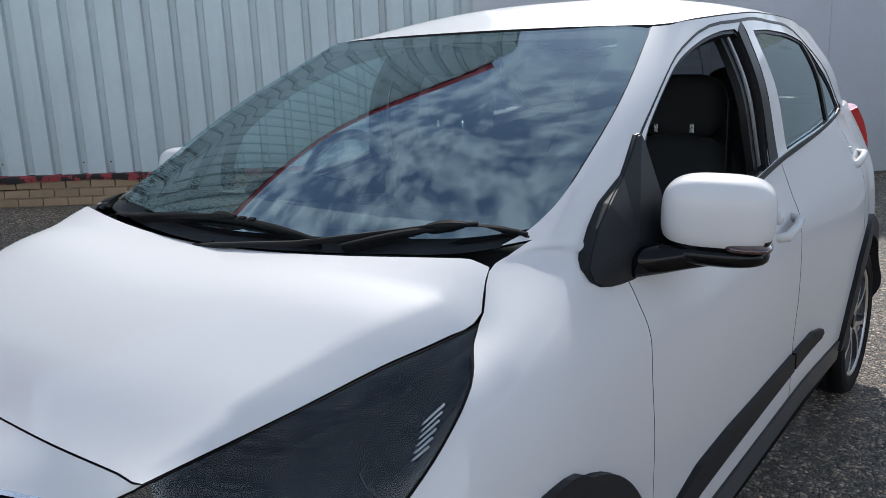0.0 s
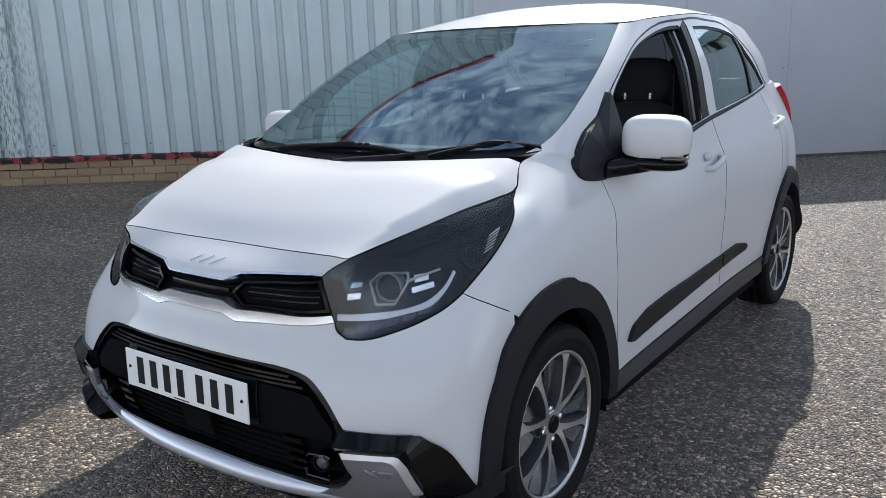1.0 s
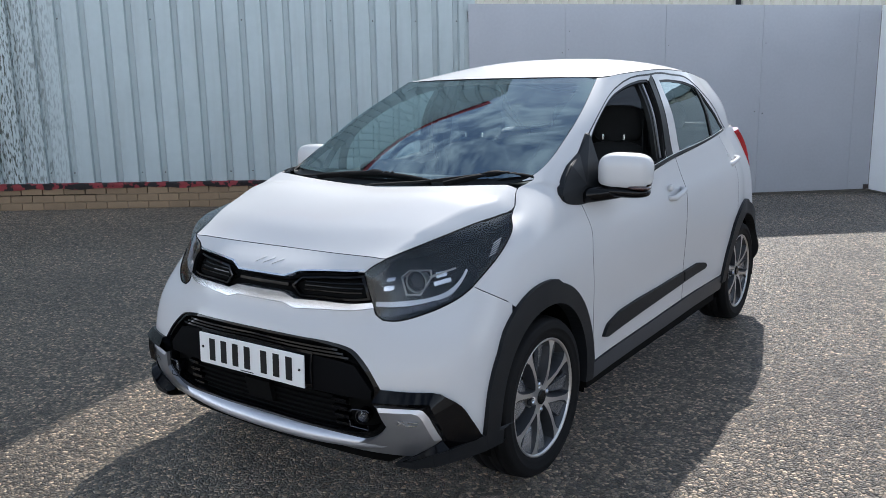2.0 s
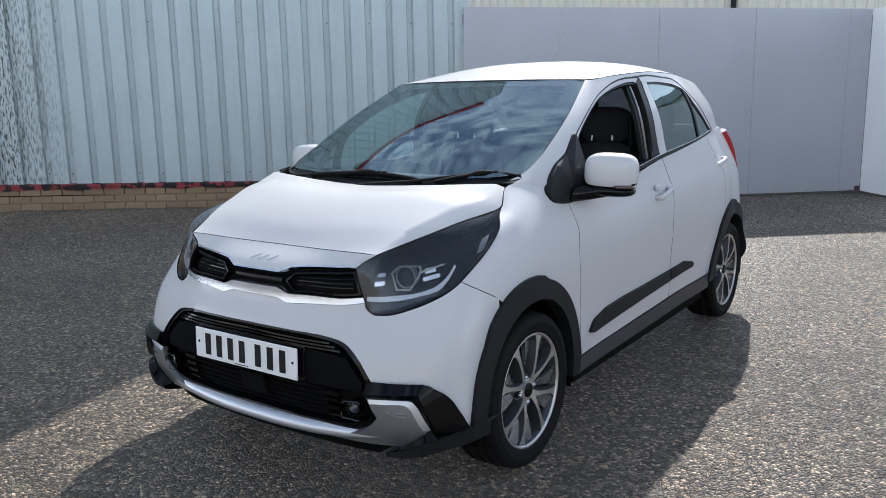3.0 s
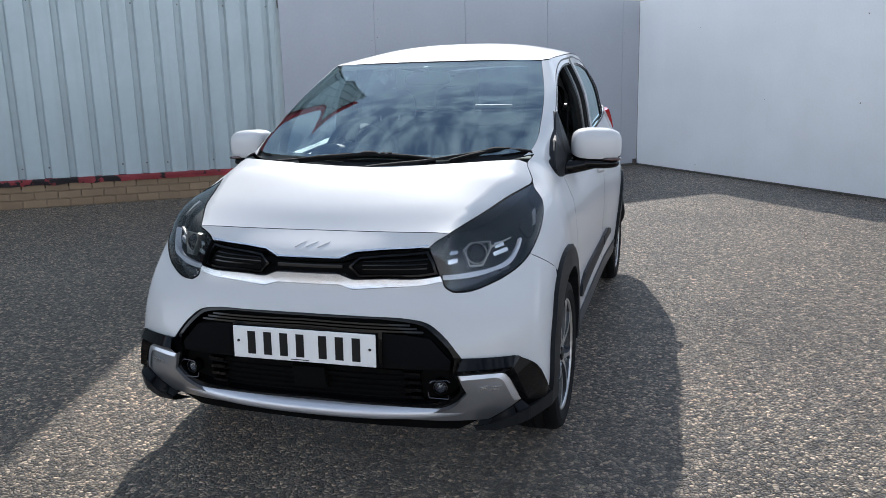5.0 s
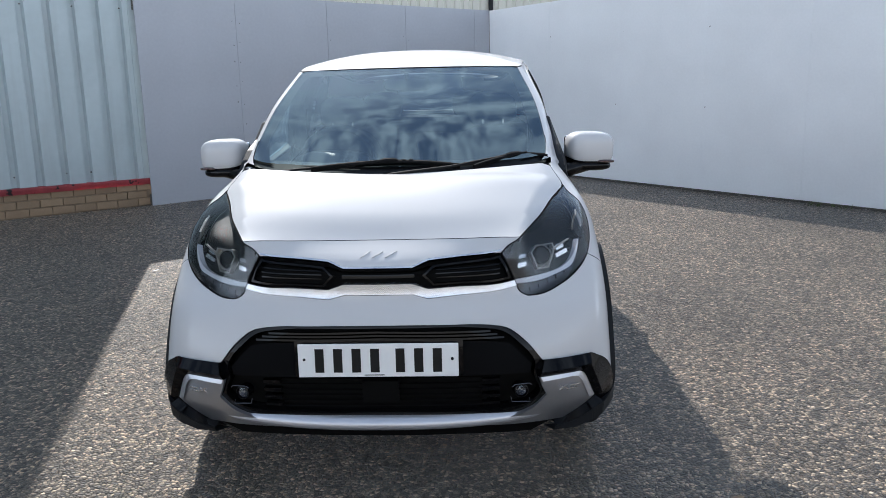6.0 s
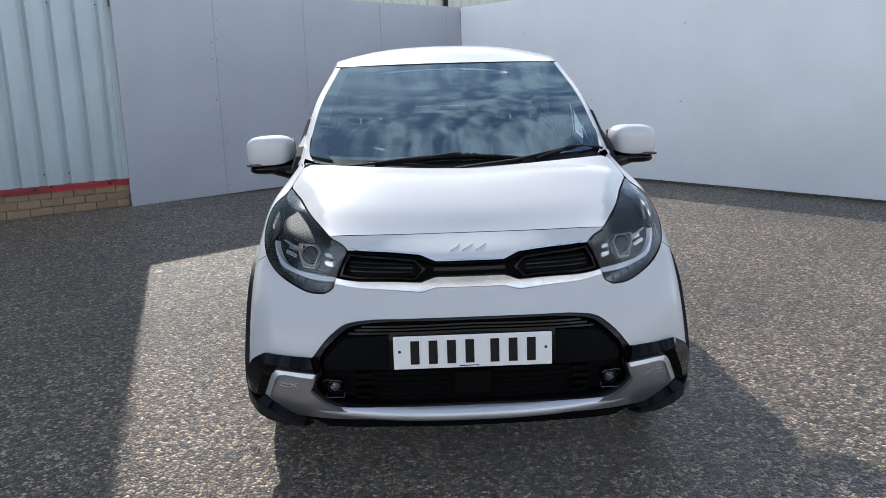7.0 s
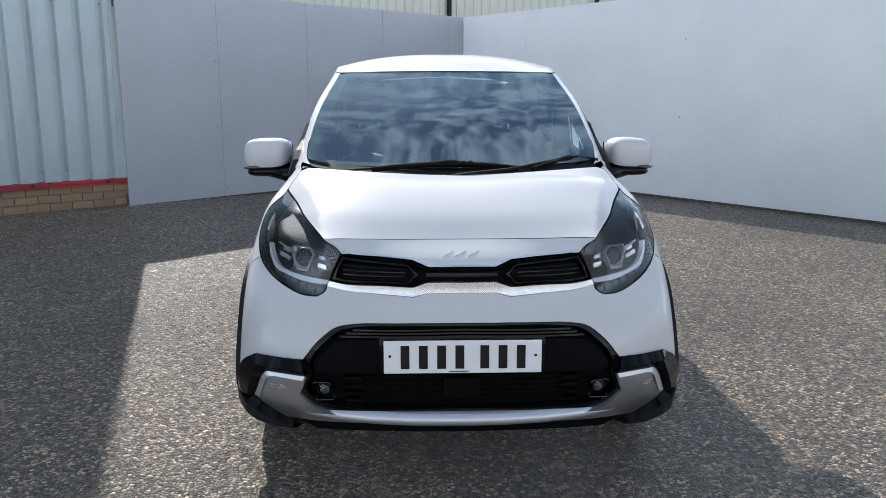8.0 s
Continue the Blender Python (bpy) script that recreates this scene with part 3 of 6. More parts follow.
class Loft:
    """A smooth surface through level curves. Each curve has one point a station; the left half, mirror-smooth at x = 0."""

    def __init__(self, stations, *levels):
        self.k = np.array(stations, float)
        full = []
        for lev in levels:
            p = np.array(lev, float).reshape(-1, 3)
            p[:, 0] *= 1 - 0.02 * smoothstep(0.15, 0.6, p[:, 1])
            a, b = p[1] * (-1, 1, 1), p[-2] * (-1, 1, 1)
            full.append(np.vstack([a, p, b]))
        k = self.k
        self.kk = np.concatenate([[2 * k[0] - k[1]], k, [2 * k[-1] - k[-2]]])
        self.lv = np.array(full)
        self.n = len(levels) - 1
        self.S = np.linspace(k[0], k[-1], 241)
        self.W = np.linspace(0, self.n, 25 * self.n + 1)
        self.grid = self.at(*[g.ravel() for g in np.meshgrid(self.S, self.W, indexing="ij")]).reshape(len(self.S), len(self.W), 3)

    def at(self, s, w):
        s, w = np.atleast_1d(np.asarray(s, float)), np.atleast_1d(np.asarray(w, float))
        along = np.stack([cubic(self.kk, lev, s) for lev in self.lv])
        n = len(self.lv)
        out = np.zeros((len(s), 3))
        # cubic across the levels, point by point
        i = np.clip(np.floor(w).astype(int), 0, n - 2)
        u = (w - i)[:, None]
        j = np.arange(len(s))
        p0, p1 = along[i, j], along[i + 1, j]
        m0 = np.where((i > 0)[:, None], (p1 - along[np.maximum(i - 1, 0), j]) / 2, p1 - p0)
        m1 = np.where((i < n - 2)[:, None], (along[np.minimum(i + 2, n - 1), j] - p0) / 2, p1 - p0)
        return (2*u**3 - 3*u**2 + 1)*p0 + (u**3 - 2*u**2 + u)*m0 + (-2*u**3 + 3*u**2)*p1 + (u**3 - u**2)*m1

    def normal(self, s, w):
        e = 1e-3
        k0, k1 = self.k[0], self.k[-1]
        a = self.at(np.minimum(s + e, k1), w) - self.at(np.maximum(s - e, k0), w)
        b = self.at(s, np.minimum(w + e, self.n)) - self.at(s, np.maximum(w - e, 0))
        n = np.cross(a, b)
        return n / np.maximum(np.linalg.norm(n, axis=1, keepdims=True), 1e-12)

    def find(self, pts, axes, lo=None, hi=None):
        """(s, w) of the surface points whose two coordinates axes (0 x, 1 y, 2 z) are given, for stations between lo and hi."""
        lo, hi = self.k[0] if lo is None else lo, self.k[-1] if hi is None else hi
        pts = np.array(pts, float).reshape(-1, 2)
        keep = (self.S >= lo - 1e-9) & (self.S <= hi + 1e-9)
        g = self.grid[keep][..., list(axes)]
        S = self.S[keep]
        out = []
        for p in pts:
            d = ((g - p) ** 2).sum(-1)
            a, b = np.unravel_index(d.argmin(), d.shape)
            x = np.array([S[a], self.W[b]])
            for _ in range(12):
                f = self.at(x[:1], x[1:])[0][list(axes)] - p
                e = 1e-4
                J = np.stack([(self.at([min(x[0] + e, hi)], x[1:])[0] - self.at([max(x[0] - e, lo)], x[1:])[0])[list(axes)] / max(min(x[0] + e, hi) - max(x[0] - e, lo), 1e-9),
                              (self.at(x[:1], [min(x[1] + e, self.n)])[0] - self.at(x[:1], [max(x[1] - e, 0)])[0])[list(axes)] / max(min(x[1] + e, self.n) - max(x[1] - e, 0), 1e-9)], 1)
                step = np.linalg.lstsq(J + 1e-9 * np.eye(2), f, rcond=None)[0]
                x = np.clip(x - np.clip(step, -0.3, 0.3), (lo, 0), (hi, self.n))
            out.append(x)
        return np.array(out)


def sharpen(stations, *levels):
    """Adds stations beside number 2, so that the top level turns a crisp corner there."""
    k = np.array(stations, float)
    new_k = np.array([1.75, 2.12, 2.3])
    order = np.argsort(np.concatenate([k, new_k]), kind="stable")
    out = []
    for i, lev in enumerate(levels):
        p = np.array(lev, float).reshape(-1, 3)
        q = cubic(k, p, new_k)
        if i == len(levels) - 1:
            q = np.stack([np.interp(new_k, k, p[:, j]) for j in range(3)], 1)
        out.append(np.vstack([p, q])[order].ravel())
    return (np.sort(np.concatenate([k, new_k])), *out)


# stations: 0 front centre, 2 headlight's inner end, 3 front corner, 5 front axle, 6 door's front edge, 7 B-pillar, 8 rear axle, 10 rear centre
BODY = Loft(*sharpen((0, 1, 2, 3, 4, 4.8, 5, 5.35, 5.7, 6.3, 8, 10, 11, 12),
    (0, .150, .178, .25, .155, .18, .50, .175, .185, .70, .25, .19, .775, .40, .195, .785, .665, .22, .785, .70, .22, .785, .81, .22, .785, .93, .22, .785, 1.17, .235, .785, 2.2, .25, .785, 3.1, .27, .70, 3.54, .30, 0, 3.65, .30),
    (0, .085, .30, .25, .09, .30, .50, .115, .31, .722, .195, .315, .797, .35, .32, .8015, .665, .33, .802, .70, .33, .800, .81, .33, .796, .93, .33, .788, 1.17, .34, .795, 2.2, .36, .808, 3.1, .37, .735, 3.55, .38, 0, 3.66, .38),
    (0, .055, .455, .25, .062, .455, .50, .095, .455, .712, .188, .46, .796, .36, .46, .8085, .665, .47, .809, .70, .47, .805, .81, .475, .800, .93, .48, .788, 1.17, .48, .797, 2.2, .50, .815, 3.1, .50, .712, 3.52, .50, 0, 3.66, .50),
    (0, .065, .59, .25, .078, .59, .47, .132, .595, .686, .215, .604, .783, .395, .635, .808, .665, .652, .809, .70, .655, .806, .81, .66, .799, .93, .66, .790, 1.17, .655, .804, 2.2, .68, .814, 3.1, .68, .702, 3.50, .66, 0, 3.65, .66),
    (0, .110, .68, .25, .125, .68, .46, .179, .68, .668, .318, .735, .755, .448, .775, .787, .665, .800, .789, .70, .804, .785, .81, .812, .778, .93, .812, .774, 1.17, .80, .794, 2.2, .85, .797, 3.1, .88, .688, 3.47, .85, 0, 3.63, .85),
    (0, .128, .776, .25, .143, .776, .455, .202, .770, .636, .358, .856, .704, .500, .890, .736, .665, .908, .739, .70, .914, .728, .81, .938, .724, .93, .943, .744, 1.17, .885, .758, 2.2, .948, .752, 3.05, 1.005, .650, 3.43, 1.00, 0, 3.61, 1.00),
    (0, .238, .848, .25, .231, .850, .468, .233, .853, .552, .395, .896, .612, .555, .930, .655, .668, .9505, .670, .712, .960, .630, .81, 1.024, .655, .93, 1.032, .715, 1.17, .955, .728, 2.2, 1.035, .703, 3.0, 1.12, .597, 3.38, 1.14, 0, 3.58, 1.14)))
# stations: 0 screen centre, 2 A-pillar, 3 mirror, 5 B-pillar, 6 rear window's tip, 8 rear centre
CABIN = Loft((0, 1, 1.85, 2, 2.6, 3.4, 5, 6.6, 7.6, 9),
    (0, .715, 1.012, .38, .775, 1.02, .604, .884, 1.033, .642, .938, 1.038, .714, 1.15, .957, .733, 1.6, .982, .728, 2.2, 1.037, .705, 2.95, 1.112, .60, 3.38, 1.14, 0, 3.52, 1.14),
    (0, 1.120, 1.240, .355, 1.175, 1.243, .575, 1.272, 1.246, .611, 1.332, 1.246, .665, 1.49, 1.235, .688, 1.82, 1.24, .685, 2.3, 1.26, .660, 2.93, 1.275, .558, 3.38, 1.26, 0, 3.50, 1.28),
    (0, 1.550, 1.425, .33, 1.585, 1.424, .506, 1.640, 1.422, .541, 1.670, 1.419, .567, 1.80, 1.430, .590, 2.04, 1.447, .592, 2.4, 1.456, .565, 2.89, 1.430, .503, 3.27, 1.385, 0, 3.42, 1.40))


# ---------- the car ----------
class Sheet:
    """A crowned panel between a centre line and a side line; u across, v along."""

    def __init__(self, centre, side, power, ridge=None):
        # ridge: places along the panel, heights of the raised shoulder and its distance from the middle
        self.ridge = ridge
        self.c, self.e, self.p = np.array(centre, float).reshape(-1, 3), np.array(side, float).reshape(-1, 3), power
        self.fix = None
        self.kc, self.ke = np.linspace(0, 1, len(self.c)), np.linspace(0, 1, len(self.e))

    def meet(self, line):
        """Bends the front edge on to a line of points."""
        u = np.linspace(0, 1, 41)
        raw = self.at(u, np.zeros(41))
        want = np.stack([np.interp(raw[:, 0], line[:, 0], line[:, k]) for k in range(3)], 1)
        self.fix = want - raw
        return self

    def at(self, u, v):
        u, v = np.atleast_1d(np.asarray(u, float)), np.atleast_1d(np.asarray(v, float))
        p = self.raw(u, v)
        if self.fix is not None:
            k = np.clip(1 - v, 0, 1) ** 3
            p = p + k[:, None] * np.stack([np.interp(np.abs(u), np.linspace(0, 1, 41), self.fix[:, j]) for j in range(3)], 1)
        return p

    def raw(self, u, v):
        c, e = cubic(self.kc, self.c, v), cubic(self.ke, self.e, v)
        a, b = u ** 2, np.abs(u) ** self.p
        z = c[:, 2] + (e[:, 2] - c[:, 2]) * b
        if self.ridge is not None:
            k, w = cubic(self.ridge[0], np.array(self.ridge[2]), v), np.abs(u)
            rise = np.where(w < k, (w / k) ** 2 * (2 - (w / k) ** 2), 1 - np.clip((w - k) / (1 - k), 0, 1) ** 1.15)
            z = z + rise * cubic(self.ridge[0], np.array(self.ridge[1]), v)
        return np.stack([e[:, 0] * u, c[:, 1] + (e[:, 1] - c[:, 1]) * a, z], 1)

    def normal(self, u, v):
        h = 1e-3
        n = np.cross(self.at(u + h, v) - self.at(u - h, v), self.at(u, np.minimum(v + h, 1)) - self.at(u, np.maximum(v - h, 0)))
        return n / np.linalg.norm(n, axis=1, keepdims=True)


hood_side = BODY.at(np.linspace(2, 5.35, 24), np.full(24, 6.0))
HOOD = Sheet((0, .238, .848, 0, .355, .926, 0, .52, .992, 0, .712, 1.016), hood_side, 3.2, ((0, .2, .5, .85, 1), (0, .016, .025, .027, .015), (.95, .93, .91, .90, .94))).meet(BODY.at(np.linspace(0, 2, 60), np.full(60, 6.0)))
roof_side = CABIN.at(np.linspace(2, 7.6, 16), np.full(16, 2.0))
ROOF = Sheet((0, 1.550, 1.425, 0, 1.85, 1.490, 0, 2.25, 1.524, 0, 2.8, 1.512, 0, 3.40, 1.43), roof_side, 2.6)

# the crease line where the wing runs into the windscreen pillar, and the direction it faces
JOINT = (BODY.at(np.linspace(5.4, 6.25, 40), np.full(40, 5.97)) + CABIN.at(np.linspace(1.97, 2.56, 40), np.full(40, 0.05))) / 2
JOINT_N = BODY.normal(np.linspace(5.4, 6.25, 40), np.full(40, 5.8)) + CABIN.normal(np.linspace(1.97, 2.56, 40), np.full(40, 0.3))
JOINT_N /= np.linalg.norm(JOINT_N, axis=1, keepdims=True)


def flow(p, n):
    """Rounds the hollow between wing and pillar: normals near the joint lean towards a common one."""
    d = np.linalg.norm(p[:, None] - JOINT[None], axis=2)
    i = d.argmin(1)
    k = (smoothstep(0.15, 0.0, d.min(1)) * smoothstep(-1, 9, i))[:, None]
    n = n * (1 - k) + JOINT_N[i] * k
    return n / np.linalg.norm(n, axis=1, keepdims=True)


F = lambda *p: [tuple(q) for q in BODY.find(p, (0, 2), 0, 4)]
D = lambda *p: [tuple(q) for q in BODY.find(p, (1, 2), 3, 11.0)]
CS = lambda *p: [tuple(q) for q in CABIN.find(p, (1, 2), 2, 7.6)]
CF = lambda *p: [tuple(q) for q in CABIN.find(p, (0, 2), 0, 2.2)]


def curve(pts, n=6):
    """A smooth open line through pts, in the sheet's own coordinates."""
    p = np.array(pts, float)
    if len(p) < 3:
        t = np.linspace(0, 1, n * 2)[:, None]
        return [tuple(q) for q in p[0] + (p[1] - p[0]) * t]
    k = np.concatenate([[0], np.cumsum(np.linalg.norm(np.diff(p, axis=0), axis=1) + 1e-6)])
    t = np.unique(np.concatenate([np.linspace(a, b, n + 1) for a, b in zip(k, k[1:])]))
    return [tuple(q) for q in cubic(k, p, t)]


def inside(p, poly):
    x, y = p[:, 0:1], p[:, 1:2]
    a, b = poly[None], np.roll(poly, -1, 0)[None]
    hit = ((a[..., 1] > y) != (b[..., 1] > y)) & (x < (b[..., 0] - a[..., 0]) * (y - a[..., 1]) / (b[..., 1] - a[..., 1] + 1e-15) + a[..., 0])
    return hit.sum(1) % 2 == 1


def shrink(poly, d):
    e = np.roll(poly, -1, 0) - poly
    n = np.stack([-e[:, 1], e[:, 0]], 1) / np.maximum(np.linalg.norm(e, axis=1, keepdims=True), 1e-9)
    m = n + np.roll(n, 1, 0)
    m /= np.maximum((m * m).sum(1, keepdims=True) / 2, 0.35)
    return poly + d * m


def sheet_mesh(surf, loops, off, thick, step, scale, gap, both, flip, cap=None, flat=0.0, even=0.0, flowing=False):
    """Cuts the outline loops (the first, and holes) out of a surface, with turned-in edges. Returns vertices, faces, normals."""
    sc = np.array(scale)
    polys = []
    for i, lp in enumerate(loops):
        q = np.array(lp, float) * sc
        q = q[np.linalg.norm(q - np.roll(q, 1, 0), axis=1) > 1e-5]
        area = (q[:, 0] * np.roll(q[:, 1], -1) - q[:, 1] * np.roll(q[:, 0], -1)).sum()
        if area < 0:
            q = q[::-1]
        mid = q[:, 0] < 1e-6
        q = shrink(q, gap if i == 0 else -gap)
        if both:
            q[mid, 0] = 0.0
        fine = []
        for a, b in zip(q, np.roll(q, -1, 0)):
            n = max(1, math.ceil(np.linalg.norm(b - a) / step))
            fine += [a + (b - a) * (t / n) for t in range(n)]
        polys.append(np.array(fine))
    lo, hi = polys[0].min(0), polys[0].max(0)
    gx, gy = np.meshgrid(np.arange(lo[0] + step / 2, hi[0], step), np.arange(lo[1] + step / 2, hi[1], step), indexing="ij")
    g = np.stack([gx.ravel(), gy.ravel()], 1)
    if len(g):
        ok = inside(g, polys[0])
        for h in polys[1:]:
            ok &= ~inside(g, h)
        g = g[ok]
    edge = np.vstack(polys)
    if len(g):
        d = np.sqrt(((g[:, None] - edge[None]) ** 2).sum(-1)).min(1)
        g = g[d > step * 0.45]
    pts = np.vstack([edge, g]) if len(g) else edge
    edges, base = [], 0
    for q in polys:
        edges += [(base + i, base + (i + 1) % len(q)) for i in range(len(q))]
        base += len(q)
    from mathutils.geometry import delaunay_2d_cdt
    vo, eo, fo, *_ = delaunay_2d_cdt([Vector(p) for p in pts], edges, [], 0, 1e-7)
    v2 = np.array([tuple(v) for v in vo])
    tri = np.array([f for f in fo if len(f) == 3])
    c = v2[tri].mean(1)
    ok = inside(c, polys[0])
    for h in polys[1:]:
        ok &= ~inside(c, h)
    tri = tri[ok]
    used = np.unique(tri)
    remap = -np.ones(len(v2), int)
    remap[used] = np.arange(len(used))
    v2, tri = v2[used], remap[tri]
    s, w = (v2 / sc).T
    P, N = surf.at(s, w), surf.normal(s if cap is None else np.minimum(s, cap), w)
    if flowing:
        N = flow(P, N)
    if flat:
        N = N * (1 - flat) + N.mean(0) * flat
        N /= np.linalg.norm(N, axis=1, keepdims=True)
    if even:
        q = v2 - v2.mean(0)
        A = np.stack([np.ones(len(q)), q[:, 0], q[:, 1], q[:, 0] ** 2, q[:, 0] * q[:, 1], q[:, 1] ** 2], 1)
        N = N * (1 - even) + even * (A @ np.linalg.lstsq(A, N, rcond=None)[0])
        N = N - np.array((0, 0, 0.10))
        N /= np.linalg.norm(N, axis=1, keepdims=True)
    top = P + N * off
    V, NN, FF = [top], [N], [tri]
    if thick:
        cnt = {}
        for t in tri:
            for a, b in ((t[0], t[1]), (t[1], t[2]), (t[2], t[0])):
                cnt[(a, b)] = 1
        rim = [(a, b) for a, b in cnt if (b, a) not in cnt and not (both and v2[a, 0] < 1e-6 and v2[b, 0] < 1e-6)]
        base = len(top)
        vs, ns, fs = [], [], []
        for a, b in rim:
            e = top[b] - top[a]
            out = np.cross(e, N[a])
            out /= max(np.linalg.norm(out), 1e-9)
            i = base + len(vs)
            vs += [top[a], top[b], top[b] - N[b] * thick, top[a] - N[a] * thick]
            ns += [out] * 4
            fs += [(i + 1, i, i + 3), (i + 1, i + 3, i + 2)]
        V.append(np.array(vs)), NN.append(np.array(ns)), FF.append(np.array(fs))
    is_rim = np.repeat(np.arange(len(FF)), [len(f) for f in FF])
    V, NN, FF = np.vstack(V), np.vstack(NN), np.vstack(FF)
    mir = np.array((-1, 1, 1))
    if both:
        n = len(V)
        return np.vstack([V, V * mir]), np.vstack([FF, FF[:, ::-1] + n]), np.vstack([NN, NN * mir]), np.concatenate([is_rim, is_rim])
    if flip:
        return V * mir, FF[:, ::-1], NN * mir, is_rim
    return V, FF, NN, is_rim


SCALE = {BODY: (0.35, 0.13), CABIN: (0.35, 0.22), HOOD: (0.55, 0.6), ROOF: (0.55, 1.8)}


def panel(name, surf, loops, mat, parent, off=0.0, thick=0.012, side=1, step=0.03, gap=0.0012, label="", cap=None, flat=0.0, even=0.0):
    """A body panel. side 1: the car's left, -1: its right, 0: both halves in one sheet."""
    if not isinstance(loops[0], list):
        loops = [loops]
    V, Fc, N, is_rim = sheet_mesh(surf, loops, off, thick, step, SCALE[surf], gap, side == 0, side == -1, cap, flat, even, mat is PAINT and surf in (BODY, CABIN))
    me = bpy.data.meshes.new(name)
    me.from_pydata(V.tolist(), [], Fc.tolist())
    me.shade_smooth()
    me.normals_split_custom_set_from_vertices(N.tolist())
    me.materials.append(mat)
    if mat is PAINT:
        me.materials.append(SEAL)
        me.polygons.foreach_set("material_index", is_rim.astype(np.int32))
    ob = new(name, me)
    ob.parent = parent
    if label:
        ob["label"] = label
    return ob


def arch(cy, r, a0, a1, n=22, squash=1.0, cz=0.292):
    return [(cy - r * math.cos(radians(a0 + (a1 - a0) * i / n)), cz + squash * r * math.sin(radians(a0 + (a1 - a0) * i / n))) for i in range(n + 1)]


car = tagged(new("car"), "small white five-door hatchback with black plastic cladding, parked on asphalt", "car")

# feature lines, shared by the panels on both sides of each gap
hl_top = [(s, 6.0) for s in np.linspace(2.0, 5.0, 14)]
hl_low = curve(D((.372, .763)) + F((.672, .722), (.605, .686), (.530, .664), (.490, .664)), 5)
hl_rear = curve([(5.0, 6.0)] + D((.572, .883), (.476, .830), (.372, .763)), 5)
hl_in = curve(F((.490, .664), (.462, .680), (.452, .700)), 3)
hl_in2 = curve(F((.452, .700), (.425, .765), (.403, .806)), 4)
hl_in3 = curve(F((.403, .806), (.430, .830)) + [(2.0, 6.0)], 4)
LAMP = hl_top[:-1] + hl_rear[:-1] + hl_low[:-1] + hl_in[:-1] + hl_in2[:-1] + hl_in3[:-1]
gr_up = curve(F((0, .775), (.113, .775)), 3)[:-1] + curve(F((.113, .775), (.164, .794)), 3)[:-1] + curve(F((.164, .794), (.403, .810)), 4)
gr_low = curve(F((0, .726), (.113, .726)), 3)[:-1] + curve(F((.113, .726), (.162, .708)), 3)[:-1] + curve(F((.162, .708), (.447, .718)), 4)
ch_low = curve(F((0, .690), (.113, .690)), 3)[:-1] + curve(F((.113, .690), (.162, .676)), 3)[:-1] + curve(F((.162, .676), (.454, .700)), 4)
lg_out = curve(F((0, .600), (.20, .598), (.36, .590), (.415, .578), (.466, .543), (.533, .466)), 4)
bf_gap = curve(D((.372, .763), (.420, .729), (.495, .690)), 4)
R_OUT, R_IN = 0.405, 0.335
arch_front = D(*arch(.705, R_OUT, 63, -2, 12, 1.03))          # from the wing gap down to the bumper's foot
arch_rear = D(*arch(.705, R_OUT, 63, 178, 18, 1.03))          # over the top and down to the door side
blade_top = curve(F((.533, .466), (.705, .463)), 4)
blade_drop = curve(F((.705, .463)) + D((.245, .380), (.300, .300)), 4)

bonnet_loop = [(0, 0)] + [(u, 0) for u in np.linspace(.1, 1, 9)] + [(1, v) for v in np.linspace(.08, 1, 12)] + [(u, 1) for u in np.linspace(.92, 0, 10)]
panel("bonnet", HOOD, bonnet_loop, PAINT, car, side=0, step=0.02, thick=0.02, gap=0.0026)
nose_loop = [(s, 6.0) for s in np.linspace(0, 2, 9)] + hl_in3[::-1][1:] + gr_up[::-1][1:]
nose = panel("nose_panel", BODY, nose_loop, PAINT, car, side=0, thick=0.03)
bumper_loop = ch_low + hl_in[::-1][1:] + hl_low[::-1][1:] + bf_gap[1:] + arch_front[1:] + blade_drop[::-1] + blade_top[::-1][1:] + lg_out[::-1][1:]
bumper = panel("front_bumper", BODY, bumper_loop, PAINT, car, side=0, thick=0.03)

def strip(x0, x1, z0, z1, h):
    """Outline of a straight bar across the front: from (x0, z0) to (x1, z1), h high."""
    k = np.linspace(0, 1, 8)
    top = [(x0 + (x1 - x0) * t, z0 + (z1 - z0) * t) for t in k]
    return F(*top) + F(*[(x, z - h) for x, z in top[::-1]])


